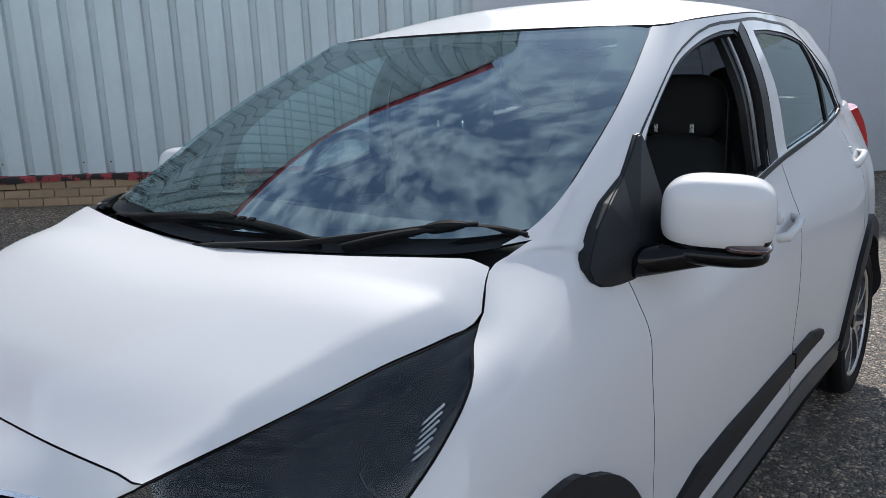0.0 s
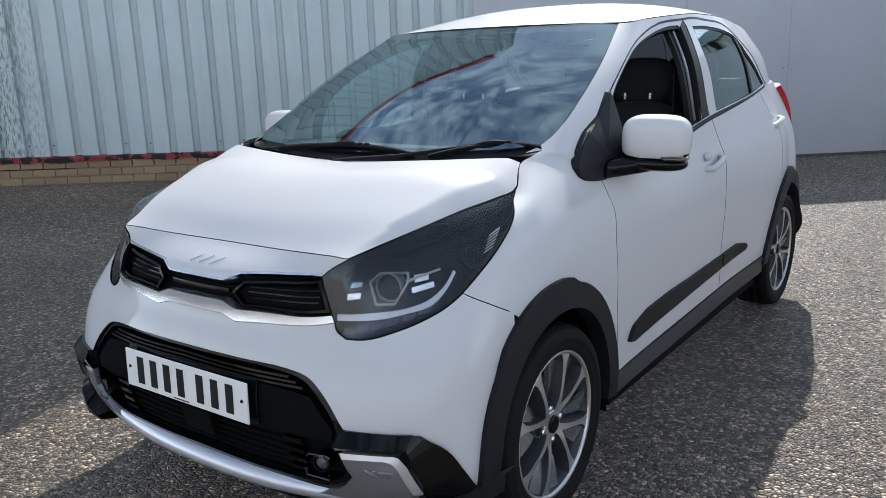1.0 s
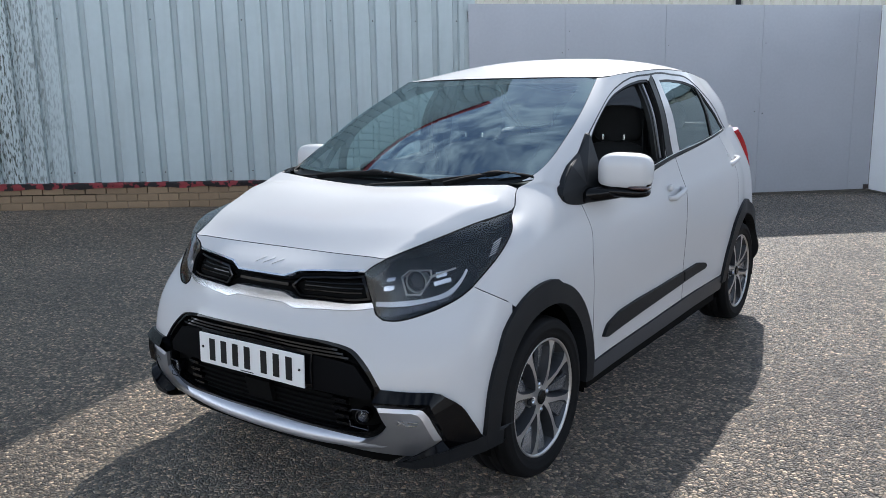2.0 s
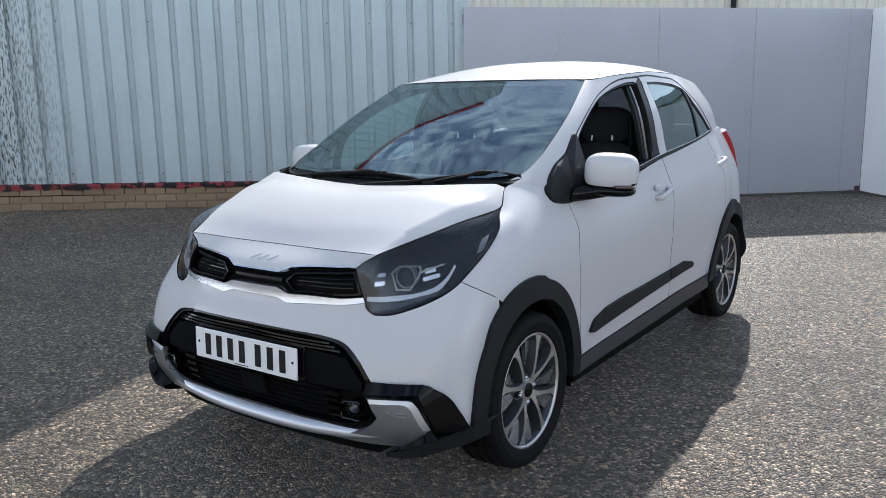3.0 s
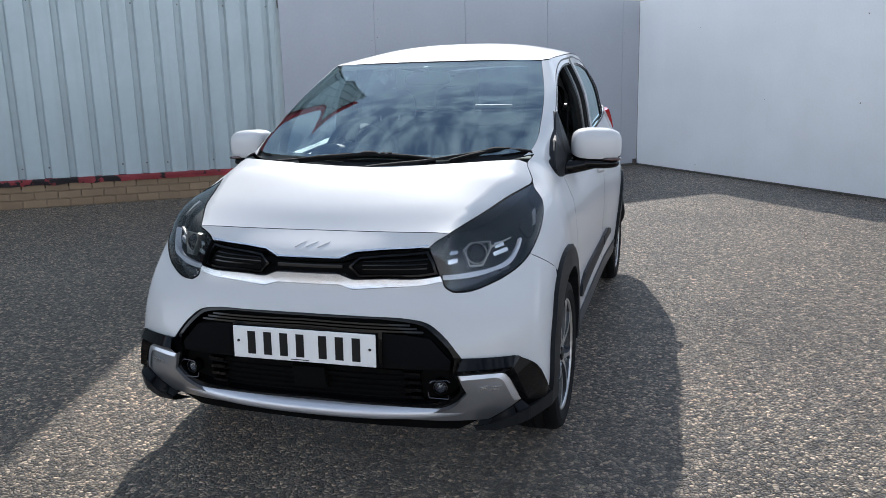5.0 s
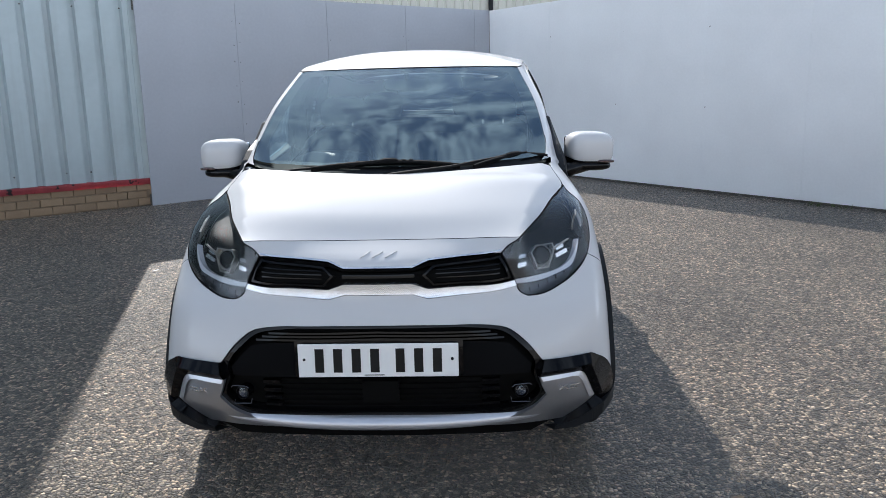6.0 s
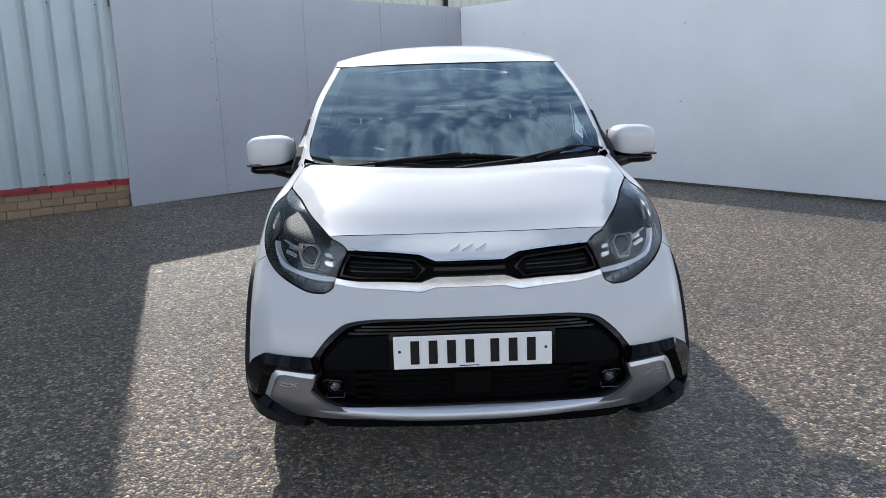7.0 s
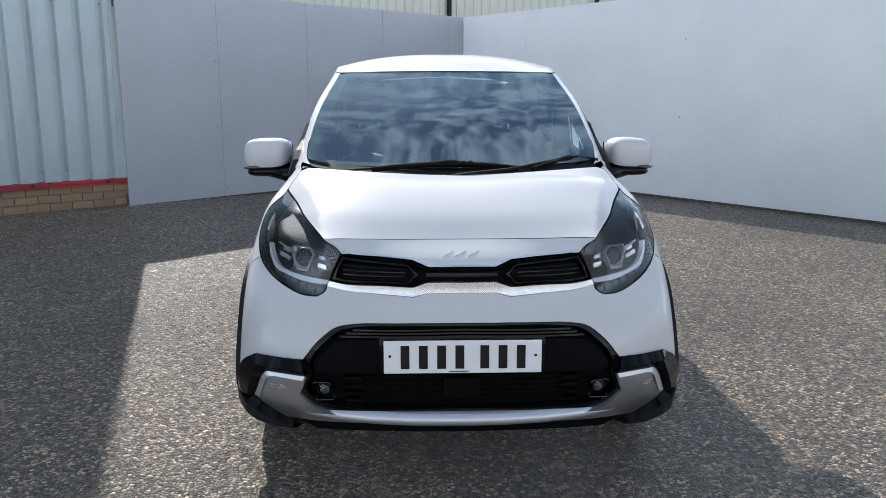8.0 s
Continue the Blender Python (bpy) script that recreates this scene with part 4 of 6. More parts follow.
# upper grille: sunk black trough, bars, bright strip
grille = panel("upper_grille", BODY, gr_up + hl_in2[::-1][1:-1] + gr_low[::-1], DARK, car, off=-0.040, side=0, thick=0.0, gap=-0.003, label="slim black grille between the headlights")
panel("grille_surround", BODY, curve(F((0, .780), (.113, .780)), 3)[:-1] + curve(F((.113, .780), (.164, .799)), 3)[:-1] + curve(F((.164, .799), (.403, .815)), 4) + gr_up[::-1], CHROME, grille, off=0.003, side=0, thick=0.012, gap=0, label="thin bright edge strip")
for z0, z1, o in ((.742, .760, -0.014),):
    for sd in (1, -1):
        panel("grille_pocket", BODY, curve(F((.145, .751), (.185, z1 + .016), (.40, z1 + .024), (.418, z1), (.43, z0 - .012), (.185, z0 - .018), (.145, .749)), 3), DARK, grille, off=o - .012, side=sd, thick=0.012)
        ring_out = F((.146, .751), (.180, .784), (.29, .792), (.402, .800), (.426, .762), (.438, .724), (.31, .719), (.180, .716))
        ring_in = F((.156, .751), (.184, .778), (.29, .786), (.396, .793), (.418, .760), (.428, .730), (.31, .725), (.184, .722))
        panel("grille_ring", BODY, [ring_out, ring_in], GLOSS_BLACK, grille, off=-0.006, side=sd, thick=0.016, gap=0, label="gloss black ring inside the grille")
        for zz in (.737, .754, .771):
            panel("grille_bar", BODY, strip(.19, .405, zz + .005, zz + .009, .005), GLOSS_BLACK, grille, off=-0.020, side=sd, thick=0.012, gap=0)
panel("grille_bar", BODY, F((0, .743), (.12, .743), (.12, .757), (0, .757)), GLOSS_BLACK, grille, off=-0.018, side=0, thick=0.012, gap=0)
panel("chrome_strip", BODY, gr_low + ch_low[::-1], STRIP, car, off=0.002, side=0, thick=0.03, gap=0.001, label="patterned bright strip under the grille")

# lower grille and its blades
low_loop = lg_out + curve(F((.533, .466), (.525, .425), (.548, .345)), 4)[1:] + curve(F((.548, .345), (.50, .300), (.42, .268), (.30, .256), (0, .262)), 5)[1:]
lower = panel("lower_grille", BODY, low_loop, DARK, car, off=-0.045, side=0, thick=0.0, gap=-0.004, label="black lower grille with slats and mesh")
panel("grille_frame", BODY, low_loop + curve(F((0, .592), (.34, .583), (.405, .569), (.452, .535), (.51, .462), (.505, .42), (.525, .35), (.49, .316), (.41, .296), (.30, .290), (0, .290)), 4)[::-1], GLOSS_BLACK, lower, off=-0.006, side=0, thick=0.035, gap=0)
for i, z in enumerate((.582, .571, .560)):
    xe = .365 + .022 * i
    panel("slat", BODY, strip(0, xe, z, z - .008, .006), GLOSS_BLACK, lower, off=-0.006, side=0, thick=0.03, gap=0)
panel("centre_plate", BODY, curve(F((0, .548), (.35, .540), (.43, .530)), 3)[:-1] + F((.43, .530), (.50, .455), (.495, .425), (.40, .425), (0, .425)), FRIT, lower, off=-0.010, side=0, thick=0.03, gap=0)
for i in range(6):
    z = .405 - .022 * i
    xe = .40 - (.012 * i)
    panel("slat", BODY, strip(0, xe, z, z, .006), DARK, lower, off=-0.034, side=0, thick=0.02, gap=0)
for sd in (1, -1):
    for j in range(4):
        z = .405 - .030 * j
        panel("fin", BODY, F((.335, z), (.395, z), (.395, z - .012), (.335, z - .012)), GLOSS_BLACK, lower, off=-0.020, side=sd, thick=0.02, gap=0)
panel("sensor_cover", BODY, F((0, .405), (.060, .405), (.060, .330), (0, .330)), DARK, lower, off=-0.016, side=0, thick=0.02, gap=0)
def facet(name, upper, lower, off_up, off_low, parent, sd, mat=None):
    """A bevel face between two lines on the body, each standing out by its own amount."""
    bm = bmesh.new()
    rows = []
    for line, off in ((upper, off_up), (lower, off_low)):
        line = curve(line, 4)
        p = np.array(line)
        q = BODY.at(p[:, 0], p[:, 1]) + BODY.normal(p[:, 0], p[:, 1]) * off
        rows.append([bm.verts.new((sd * x, y, z)) for x, y, z in q.tolist()])
    n = min(len(rows[0]), len(rows[1]))
    for i in range(n - 1):
        bm.faces.new((rows[0][i], rows[0][i + 1], rows[1][i + 1], rows[1][i]))
    bmesh.ops.recalc_face_normals(bm, faces=bm.faces)
    if bm.faces[:][0].normal.y > 0:
        bmesh.ops.reverse_faces(bm, faces=bm.faces)
    return part(name, bm, mat or GLOSS_BLACK, parent, smooth=True)


silver_in = curve(F((.545, .345), (.50, .300), (.42, .268), (.30, .256), (0, .262)), 5)
for_silver = F((.519, .411)) + curve(F((.519, .411), (.640, .417)), 2)[1:] + curve(F((.640, .417), (.663, .412), (.677, .396), (.685, .378)), 3)[1:] + curve(F((.685, .378), (.709, .318)), 2)[1:] + curve(F((.709, .318), (.603, .242)), 3)[1:] + curve(F((.603, .242), (.50, .236), (.32, .233), (0, .233)), 5)[1:]
panel("silver_blade", BODY, silver_in[::-1] + F((.533, .37)) + for_silver, SILVER, car, off=0.0065, side=0, thick=0.04, gap=0.001, label="satin silver skid trim across the bumper foot")
for sd in (1, -1):
    c_in = curve(F((.709, .318), (.685, .378)), 2) + curve(F((.685, .378), (.677, .396), (.663, .412), (.640, .417)), 3)[1:] + F((.519, .411), (.516, .434))
    bl = panel("corner_blade", BODY, [F((.538, .468), (.62, .4665), (.705, .465)) + blade_drop[1:] + D((.335, .268), (.335, .256)) + F((.712, .262), (.655, .250), (.603, .242)) + c_in], GLOSS_BLACK, car, off=0.010, side=sd, thick=0.045, gap=0.001, label="gloss black corner blade framing the silver trim")
    facet("upper_facet", F((.536, .468), (.60, .469), (.69, .470)), F((.518, .436), (.60, .438), (.680, .441)), .012, .034, bl, sd)
    facet("lower_facet", F((.518, .436), (.60, .438), (.680, .441)), F((.520, .413), (.60, .416), (.662, .417)), .034, .012, bl, sd)
    facet("end_facet", F((.690, .470)) + D((.222, .425), (.262, .345)), F((.680, .441), (.697, .400), (.722, .330)), .012, .028, bl, sd)
    facet("inner_facet", F((.680, .441), (.697, .400), (.722, .330)), F((.663, .415), (.688, .380), (.711, .318)), .028, .011, bl, sd)
    # bright bevel along the top and outer edge of the silver trim
    facet("bevel", F((.524, .412), (.58, .414), (.640, .417)), F((.530, .398), (.58, .401), (.628, .404)), .0075, .013, bl, sd, LIP)
    facet("bevel", F((.640, .417), (.663, .412), (.677, .396), (.685, .378), (.698, .345), (.709, .318)), F((.628, .404), (.646, .400), (.659, .387), (.667, .370), (.679, .340), (.688, .318)), .0075, .013, bl, sd, LIP)
    # the chin stands out below the corner
    edge = ((.575, .112, .232), (.640, .118, .252), (.705, .142, .280), (.744, .172, .294), (.776, .235, .304), (.800, .300, .310), (.808, .392, .302))
    foot = ((.575, .122, .214), (.640, .122, .222), (.705, .148, .236), (.742, .180, .246), (.772, .240, .250), (.796, .300, .253), (.803, .392, .248))
    back = [(x - .03, y + .07, z - .012) for x, y, z in foot]
    bm = bmesh.new()
    rows = [[bm.verts.new((sd * x, y, z)) for x, y, z in q] for q in (edge, foot, back)]
    for p, q in zip(rows, rows[1:]):
        for i in range(len(edge) - 1):
            bm.faces.new((p[i], p[i + 1], q[i + 1], q[i]))
    inner = [bm.verts.new((sd * x, y + .06, z)) for x, y, z in edge]
    for i in range(len(edge) - 1):
        bm.faces.new((inner[i], inner[i + 1], rows[0][i + 1], rows[0][i]))
    bmesh.ops.recalc_face_normals(bm, faces=bm.faces)
    bmesh.ops.bevel(bm, geom=[e for e in bm.edges if len(e.link_faces) == 2 and {v for v in e.verts} <= set(rows[0]) | set(rows[1])], offset=.003, segments=2, affect="EDGES")
    part("chin", bm, PLASTIC, bl, "matt black plastic chin")
    # gloss bevel between the silver trim and the chin
    top = np.array(curve(F((.603, .242), (.655, .280), (.709, .318)), 4))
    top = BODY.at(top[:, 0], top[:, 1]) + BODY.normal(top[:, 0], top[:, 1]) * .012
    low = np.array([np.interp(np.linspace(0, 3, len(top)), range(4), [q[j] for q in edge[:4]]) for j in range(3)]).T
    bm = bmesh.new()
    rows = [[bm.verts.new((sd * x, y, z)) for x, y, z in q.tolist()] for q in (top, low + (0, .002, .001))]
    for i in range(len(top) - 1):
        bm.faces.new((rows[0][i], rows[0][i + 1], rows[1][i + 1], rows[1][i]))
    bmesh.ops.recalc_face_normals(bm, faces=bm.faces)
    part("foot_facet", bm, GLOSS_BLACK, bl, smooth=True)
    # badge on the silver blade: plain bars
    for q in (((.583, .378), (.590, .378), (.618, .362), (.611, .362)), ((.604, .378), (.611, .378), (.590, .362), (.583, .362)), ((.618, .376), (.652, .377), (.652, .373), (.618, .372)), ((.620, .366), (.645, .367), (.645, .363), (.620, .362))):
        panel("badge_bar", BODY, F(*q), CHROME, car, off=0.0145, side=sd, thick=0.002, gap=0)
panel("bumper_foot", BODY, curve(F((0, .231), (.32, .231), (.50, .234), (.575, .232)), 3) + [(2.0, 0.02), (1, 0.02), (0, 0.02)], DARK, car, off=-0.004, side=0, thick=0.03, gap=0)

# rounded silver lip that stands out along the foot of the lower grille
bm = bmesh.new()
rows = []
for x in np.linspace(-.60, .60, 41):
    u = abs(x) / .60
    y0, z0 = .074 + .075 * u ** 2.2, .251 + .030 * u ** 3.0
    k = 1 - .75 * u ** 6
    rows.append([bm.verts.new((float(x), y0 + dy * k, z0 + dz * k)) for dy, dz in ((.052, .034), (.032, .032), (.016, .024), (.005, .010), (0, -.005), (.008, -.017), (.045, -.020))])
for a, b in zip(rows, rows[1:]):
    for i in range(6):
        bm.faces.new((a[i], a[i + 1], b[i + 1], b[i]))
bmesh.ops.recalc_face_normals(bm, faces=bm.faces)
part("silver_lip", bm, LIP, car, "rounded satin silver lip", smooth=True)

# fog lamps
for sd in (1, -1):
    fog = part("fog_lamp", lathe([(-.03, .001), (-.03, .024), (0.006, .024), (0.008, .020), (0.0, .018)], 28), GLOSS_BLACK, car, smooth=False)
    fog.matrix_basis = pose(sd * .462, .098, .366, 0, 0, -90 + sd * 14)
    part("reflector", lathe([(-.014, .001), (-.011, .009), (0.0, .018)], 24), LAMP_CELL, fog, smooth=True)
    part("lens", lathe([(.008, .0005), (.006, .011), (.002, .019)], 24), LENS, fog, smooth=True)
    part("bezel", tube([(.016, -.034, .020), (.018, -.026, .028), (.018, .022, .029), (.016, .030, .022)], .0016, 6), LAMP_CELL, fog, "thin bright bezel")
    part("bezel", tube([(.014, sd * -.040, -.012), (.016, sd * -.036, -.030), (.016, sd * .026, -.036), (.014, sd * .024, -.022)], .0018, 6), LAMP_CELL, fog, "thin bright bezel")

# headlights
def at_body(sw, off):
    s, w = np.array([sw[0]]), np.array([sw[1]])
    return Vector(BODY.at(s, w)[0] + BODY.normal(s, w)[0] * off), Vector(BODY.normal(s, w)[0])


for sd in (1, -1):
    hl = panel("headlight", BODY, LAMP, LAMP_GREY, car, off=-0.055, side=sd, thick=0.0, gap=0.001, label="dark swept-back headlight behind a clear lens")
    panel("lamp_rim", BODY, [LAMP, [tuple(q) for q in shrink(np.array(LAMP)[::-1] * (0.35, 0.13), 0.006) / (0.35, 0.13)]], FRIT, hl, off=0.002, side=sd, thick=0.055, gap=0.001)
    panel("lens", BODY, LAMP, LENS, hl, off=0.001, side=sd, thick=0.0, gap=0.002, even=0.7).visible_shadow = False
    drl_a = curve(F((.455, .719), (.540, .724), (.606, .735), (.643, .751)) + D((.356, .790), (.378, .818)), 5)
    drl_b = curve(F((.455, .705), (.560, .711), (.606, .723), (.650, .738)) + D((.350, .774), (.380, .813)), 5)
    panel("light_guide", BODY, drl_a + drl_b[::-1], LAMP_WHITE, hl, off=-0.010, side=sd, thick=0.02, gap=0, label="white daytime running light strip")
    for i in range(6):
        x, z = .474 + .031 * i, .674 + .0045 * i + .001 * i * i
        panel("led_cell", BODY, F((x, z), (x + .026, z + .006), (x + .026, z + .019), (x, z + .013)), LAMP_CELL, hl, off=-0.014, side=sd, thick=0.02, gap=0)
    for i in range(6):
        y, z = .480 + .0085 * i, .850 + .0075 * i
        panel("reflector_rib", BODY, D((y, z), (y + .032 + .003 * i, z + .008 + .001 * i), (y + .032 + .003 * i, z + .0105 + .001 * i), (y, z + .002)), ALLOY, hl, off=-0.020, side=sd, thick=0.006, gap=0)
    panel("side_reflector", BODY, curve(D((.60, .896), (.49, .885), (.41, .853), (.434, .815), (.495, .850), (.555, .883), (.60, .896)), 3)[:-1], LAMP_GREY, hl, off=-0.026, side=sd, thick=0.01, gap=0)
    c, n = at_body(F((.560, .786))[0], -0.040)
    q = Vector((0.15, -1, 0.05)).normalized().to_track_quat("X", "Z").to_matrix().to_4x4()
    proj = part("projector", lathe([(-.03, .032), (.010, .037), (.012, .0355), (.004, .033)], 32), BEZEL, hl, "round projector with bright ring", smooth=True)
    proj.matrix_basis = (Matrix.Scale(sd, 4, (1, 0, 0)) if sd < 0 else Matrix.Identity(4)) @ Matrix.Translation(c) @ q
    part("projector_lens", lathe([(.0, .035), (.014, .028), (.022, .013), (.024, .0005)], 32), GLOSS_BLACK, proj, smooth=True)
    for q in (((.606, .812), (.634, .817), (.638, .800), (.612, .793)), ((.606, .781), (.648, .795), (.652, .782), (.610, .768)), ((.470, .752), (.500, .757), (.500, .772), (.470, .768)), ((.474, .784), (.498, .788), (.498, .800), (.478, .797))):
        panel("reflector", BODY, F(*q), REFLECTOR, hl, off=-0.024, side=sd, thick=0.014, gap=0, label="bright block reflector")
    panel("lamp_bar", BODY, F((.592, .800), (.655, .826), (.657, .822), (.594, .793)), BEZEL, hl, off=-0.020, side=sd, thick=0.01, gap=0)
    pent = np.array(((.512, .800), (.529, .824), (.592, .822), (.600, .798), (.577, .741), (.536, .740)))
    mid = pent.mean(0)
    panel("bezel", BODY, [F(*[tuple(p) for p in pent]), F(*[tuple(mid + (p - mid) * .90) for p in pent])], BEZEL, hl, off=-0.018, side=sd, thick=0.018, gap=0, label="bright faceted bezel round the projector")

# wings, doors, quarter panels, sills, claddings
door_f = curve([(6.22, 6.0)] + D((1.145, .905), (1.150, .820), (1.128, .740), (1.125, .60), (1.135, .40), (1.15, .305)), 4)
door_b = curve([(7.93, 6.0)] + D((2.175, .90), (2.15, .70), (2.14, .50), (2.14, .335)), 4)
sill_f = curve(D((1.15, .305), (1.6, .318), (2.14, .335)), 4)
sill_r = curve(D((2.14, .335), (2.45, .342), (2.70, .350)), 4)
RY = 3.105
r_arch = D(*arch(RY, .402, 8, 172, 26, 1.03))
r_arch_f = D(*arch(RY, .402, 8, 62, 10, 1.03))
r_arch_b = D(*arch(RY, .402, 62, 176, 18, 1.03))
door_rb = curve([(9.55, 6.0)] + D((2.93, .90), (2.92, .74), r_arch and (RY - .402 * math.cos(radians(62)), .292 + 1.03 * .402 * math.sin(radians(62)))), 4)
for sd in (1, -1):
    wing = panel("wing", BODY, [(s, 6.0) for s in np.linspace(5.0, 6.22, 9)] + door_f[1:-2] + D((1.112, .315)) + arch_rear[::-1] + bf_gap[::-1][1:] + hl_rear[::-1][1:], PAINT, car, side=sd)
    fd = panel("front_door", BODY, [(s, 6.0) for s in np.linspace(6.22, 7.93, 10)] + door_b[1:] + sill_f[::-1][1:] + door_f[::-1][1:-1], PAINT, car, side=sd)
    rd = panel("rear_door", BODY, [(s, 6.0) for s in np.linspace(7.93, 9.55, 10)] + door_rb[1:] + r_arch_f[::-1][1:] + D((2.705, .350)) + sill_r[::-1] + door_b[::-1][1:-1], PAINT, car, side=sd)
    panel("rear_quarter", BODY, [(s, 6.0) for s in np.linspace(9.55, 12, 10)] + [(12, 1.0), (11.5, 1.0), (11.0, 1.0)] + D((3.53, .36)) + r_arch_b[::-1] + door_rb[::-1][1:-1], PAINT, car, side=sd)
    panel("sill_trim", BODY, D((1.118, .30), (1.6, .313), (2.14, .330), (2.70, .345), (2.725, .30), (2.73, .265), (2.2, .252), (1.6, .242), (1.12, .235)), SILL_LIT, car, off=0.006, side=sd, thick=0.03, gap=0, label="black plastic sill trim, greyed as if lit from the ground")
    mold = [curve(D((1.212, .386), (1.262, .430), (2.02, .474)), 4)[:-1] + D((2.12, .478), (2.125, .425), (1.25, .377)), D((2.135, .478), (2.33, .486), (2.425, .470), (2.445, .452), (2.42, .440), (2.14, .426))]
    panel("side_moulding", BODY, mold[0], PLASTIC, fd, off=0.014, side=sd, thick=0.014, gap=0, label="black plastic door moulding")
    panel("side_moulding", BODY, mold[1], PLASTIC, rd, off=0.014, side=sd, thick=0.014, gap=0, label="black plastic door moulding")
    # arch cladding with its stepped crown
    def ring(cy, r0, r1, a0, a1, bump=True):
        o = []
        for i in range(37):
            a = a0 + (a1 - a0) * i / 36
            step_up = 0.014 * float(smoothstep(36, 50, a) * (1 - smoothstep(98, 104, a))) if bump else 0.0
            o.append((cy - (r1 + step_up) * math.cos(radians(a)), .292 + 1.03 * (r1 + step_up) * math.sin(radians(a))))
        return D(*o) + D(*[(cy - r0 * math.cos(radians(a0 + (a1 - a0) * i / 36)), .292 + 1.03 * r0 * math.sin(radians(a0 + (a1 - a0) * i / 36))) for i in range(36, -1, -1)])
    panel("arch_trim", BODY, ring(.705, R_IN, R_OUT, 2, 187), PLASTIC, car, off=0.016, side=sd, thick=0.05, gap=0, label="black plastic wheel arch trim")
    panel("arch_trim", BODY, ring(RY, R_IN, .402, 2, 178), PLASTIC, car, off=0.016, side=sd, thick=0.05, gap=0, label="black plastic wheel arch trim")

    # the wing's top runs into the foot of the windscreen pillar, the quarter into the rear pillar
    for nm, s0, s1, w0, c0, c1, w1 in (("pillar_foot", 5.42, 6.2, 5.97, 1.99, 2.53, 0.05), ("quarter_joint", 9.62, 11.3, 5.9, 6.95, 8.15, 0.10)):
        n = 18
        sa, sb = np.linspace(s0, s1, n), np.linspace(c0, c1, n)
        pa, na = BODY.at(sa, np.full(n, w0)), BODY.normal(sa, np.full(n, w0))
        pb, nb = CABIN.at(sb, np.full(n, w1)), CABIN.normal(sb, np.full(n, w1))
        verts, norms = [], []
        for t in (0.0, 0.25, 0.5, 0.75, 1.0):
            verts += (pa + (pb - pa) * t + (na + nb) * 0.003 * 4 * t * (1 - t)).tolist()
            q = na + (nb - na) * t
            q = q / np.linalg.norm(q, axis=1, keepdims=True)
            norms += flow(np.array(verts[-n:]), q).tolist()
        quads = [(k * n + i, k * n + i + 1, (k + 1) * n + i + 1, (k + 1) * n + i) for k in range(4) for i in range(n - 1)]
        if sd < 0:
            verts, norms, quads = [(-x, y, z) for x, y, z in verts], [(-x, y, z) for x, y, z in norms], [q[::-1] for q in quads]
        me = bpy.data.meshes.new(nm)
        me.from_pydata(verts, [], quads)
        me.shade_smooth()
        me.normals_split_custom_set_from_vertices(norms)
        me.materials.append(PAINT)
        new(nm, me).parent = car

# tailgate, rear bumper, lamps
panel("rear_bumper", BODY, D((3.52, .66)) + [(11.0, 3.0), (11.5, 3.0), (12, 3.0), (12, 0.6), (11.5, 0.6), (11, 0.6)] + D((3.50, .36)), PLASTIC, car, side=1, off=0.012)
panel("rear_bumper", BODY, D((3.52, .66)) + [(11.0, 3.0), (11.5, 3.0), (12, 3.0), (12, 0.6), (11.5, 0.6), (11, 0.6)] + D((3.50, .36)), PLASTIC, car, side=-1, off=0.012)
for sd in (1, -1):
    panel("tail_lamp", BODY, curve([(10.58, 5.74), (10.8, 5.78), (11.1, 5.70), (11.4, 5.4)], 4) + curve([(11.42, 5.2), (11.42, 4.4), (11.35, 3.95)], 4) + curve([(11.2, 3.9), (10.98, 3.95), (10.86, 4.5), (10.72, 5.2), (10.58, 5.70)], 4), RED_LENS, car, off=0.026, side=sd, thick=0.04, gap=0, label="red tail lamp wrapping the corner")

# cabin: pillars, window frames, glass
gap_up = CS((1.155, .975), (1.249, 1.132), (1.37, 1.215), (1.586, 1.324), (1.82, 1.398), (2.10, 1.429), (2.40, 1.430), (2.66, 1.403), (2.80, 1.318), (2.95, 1.215), (3.085, 1.118))
gap_line = curve(gap_up, 4)
win_f = curve(CS((1.30, 1.10), (1.345, 1.184), (1.465, 1.259), (1.634, 1.333), (1.807, 1.378), (1.95, 1.400), (2.045, 1.405)), 4) + curve(CS((2.06, 1.395), (2.04, 1.22), (2.035, 1.042)), 4) + curve(CS((2.02, 1.030), (1.6, .992), (1.32, .972)), 4)
win_r = curve(CS((2.19, 1.402), (2.40, 1.402), (2.60, 1.385), (2.70, 1.363), (2.78, 1.282), (2.93, 1.190), (3.030, 1.133)), 4) + curve(CS((3.02, 1.126), (2.68, 1.095), (2.25, 1.050)), 4) + curve(CS((2.235, 1.06), (2.205, 1.22), (2.185, 1.395)), 4)[:-1]
b_top, b_low = CS((2.125, 1.430), (2.135, 1.037)), CS((2.165, 1.430), (2.15, 1.037))
fr_f = [p for p in gap_line if p[0] < b_top[0][0]] + curve(b_top, 6) + curve(CS((2.13, 1.032), (1.6, .984), (1.22, .962)), 4)
fr_r = curve([b_top[0]] + [p for p in gap_line if p[0] > b_top[0][0] + .01], 2) + curve(CS((3.07, 1.118), (2.7, 1.083), (2.14, 1.040)), 4) + curve(CS((2.138, 1.045), (2.128, 1.40)), 5)
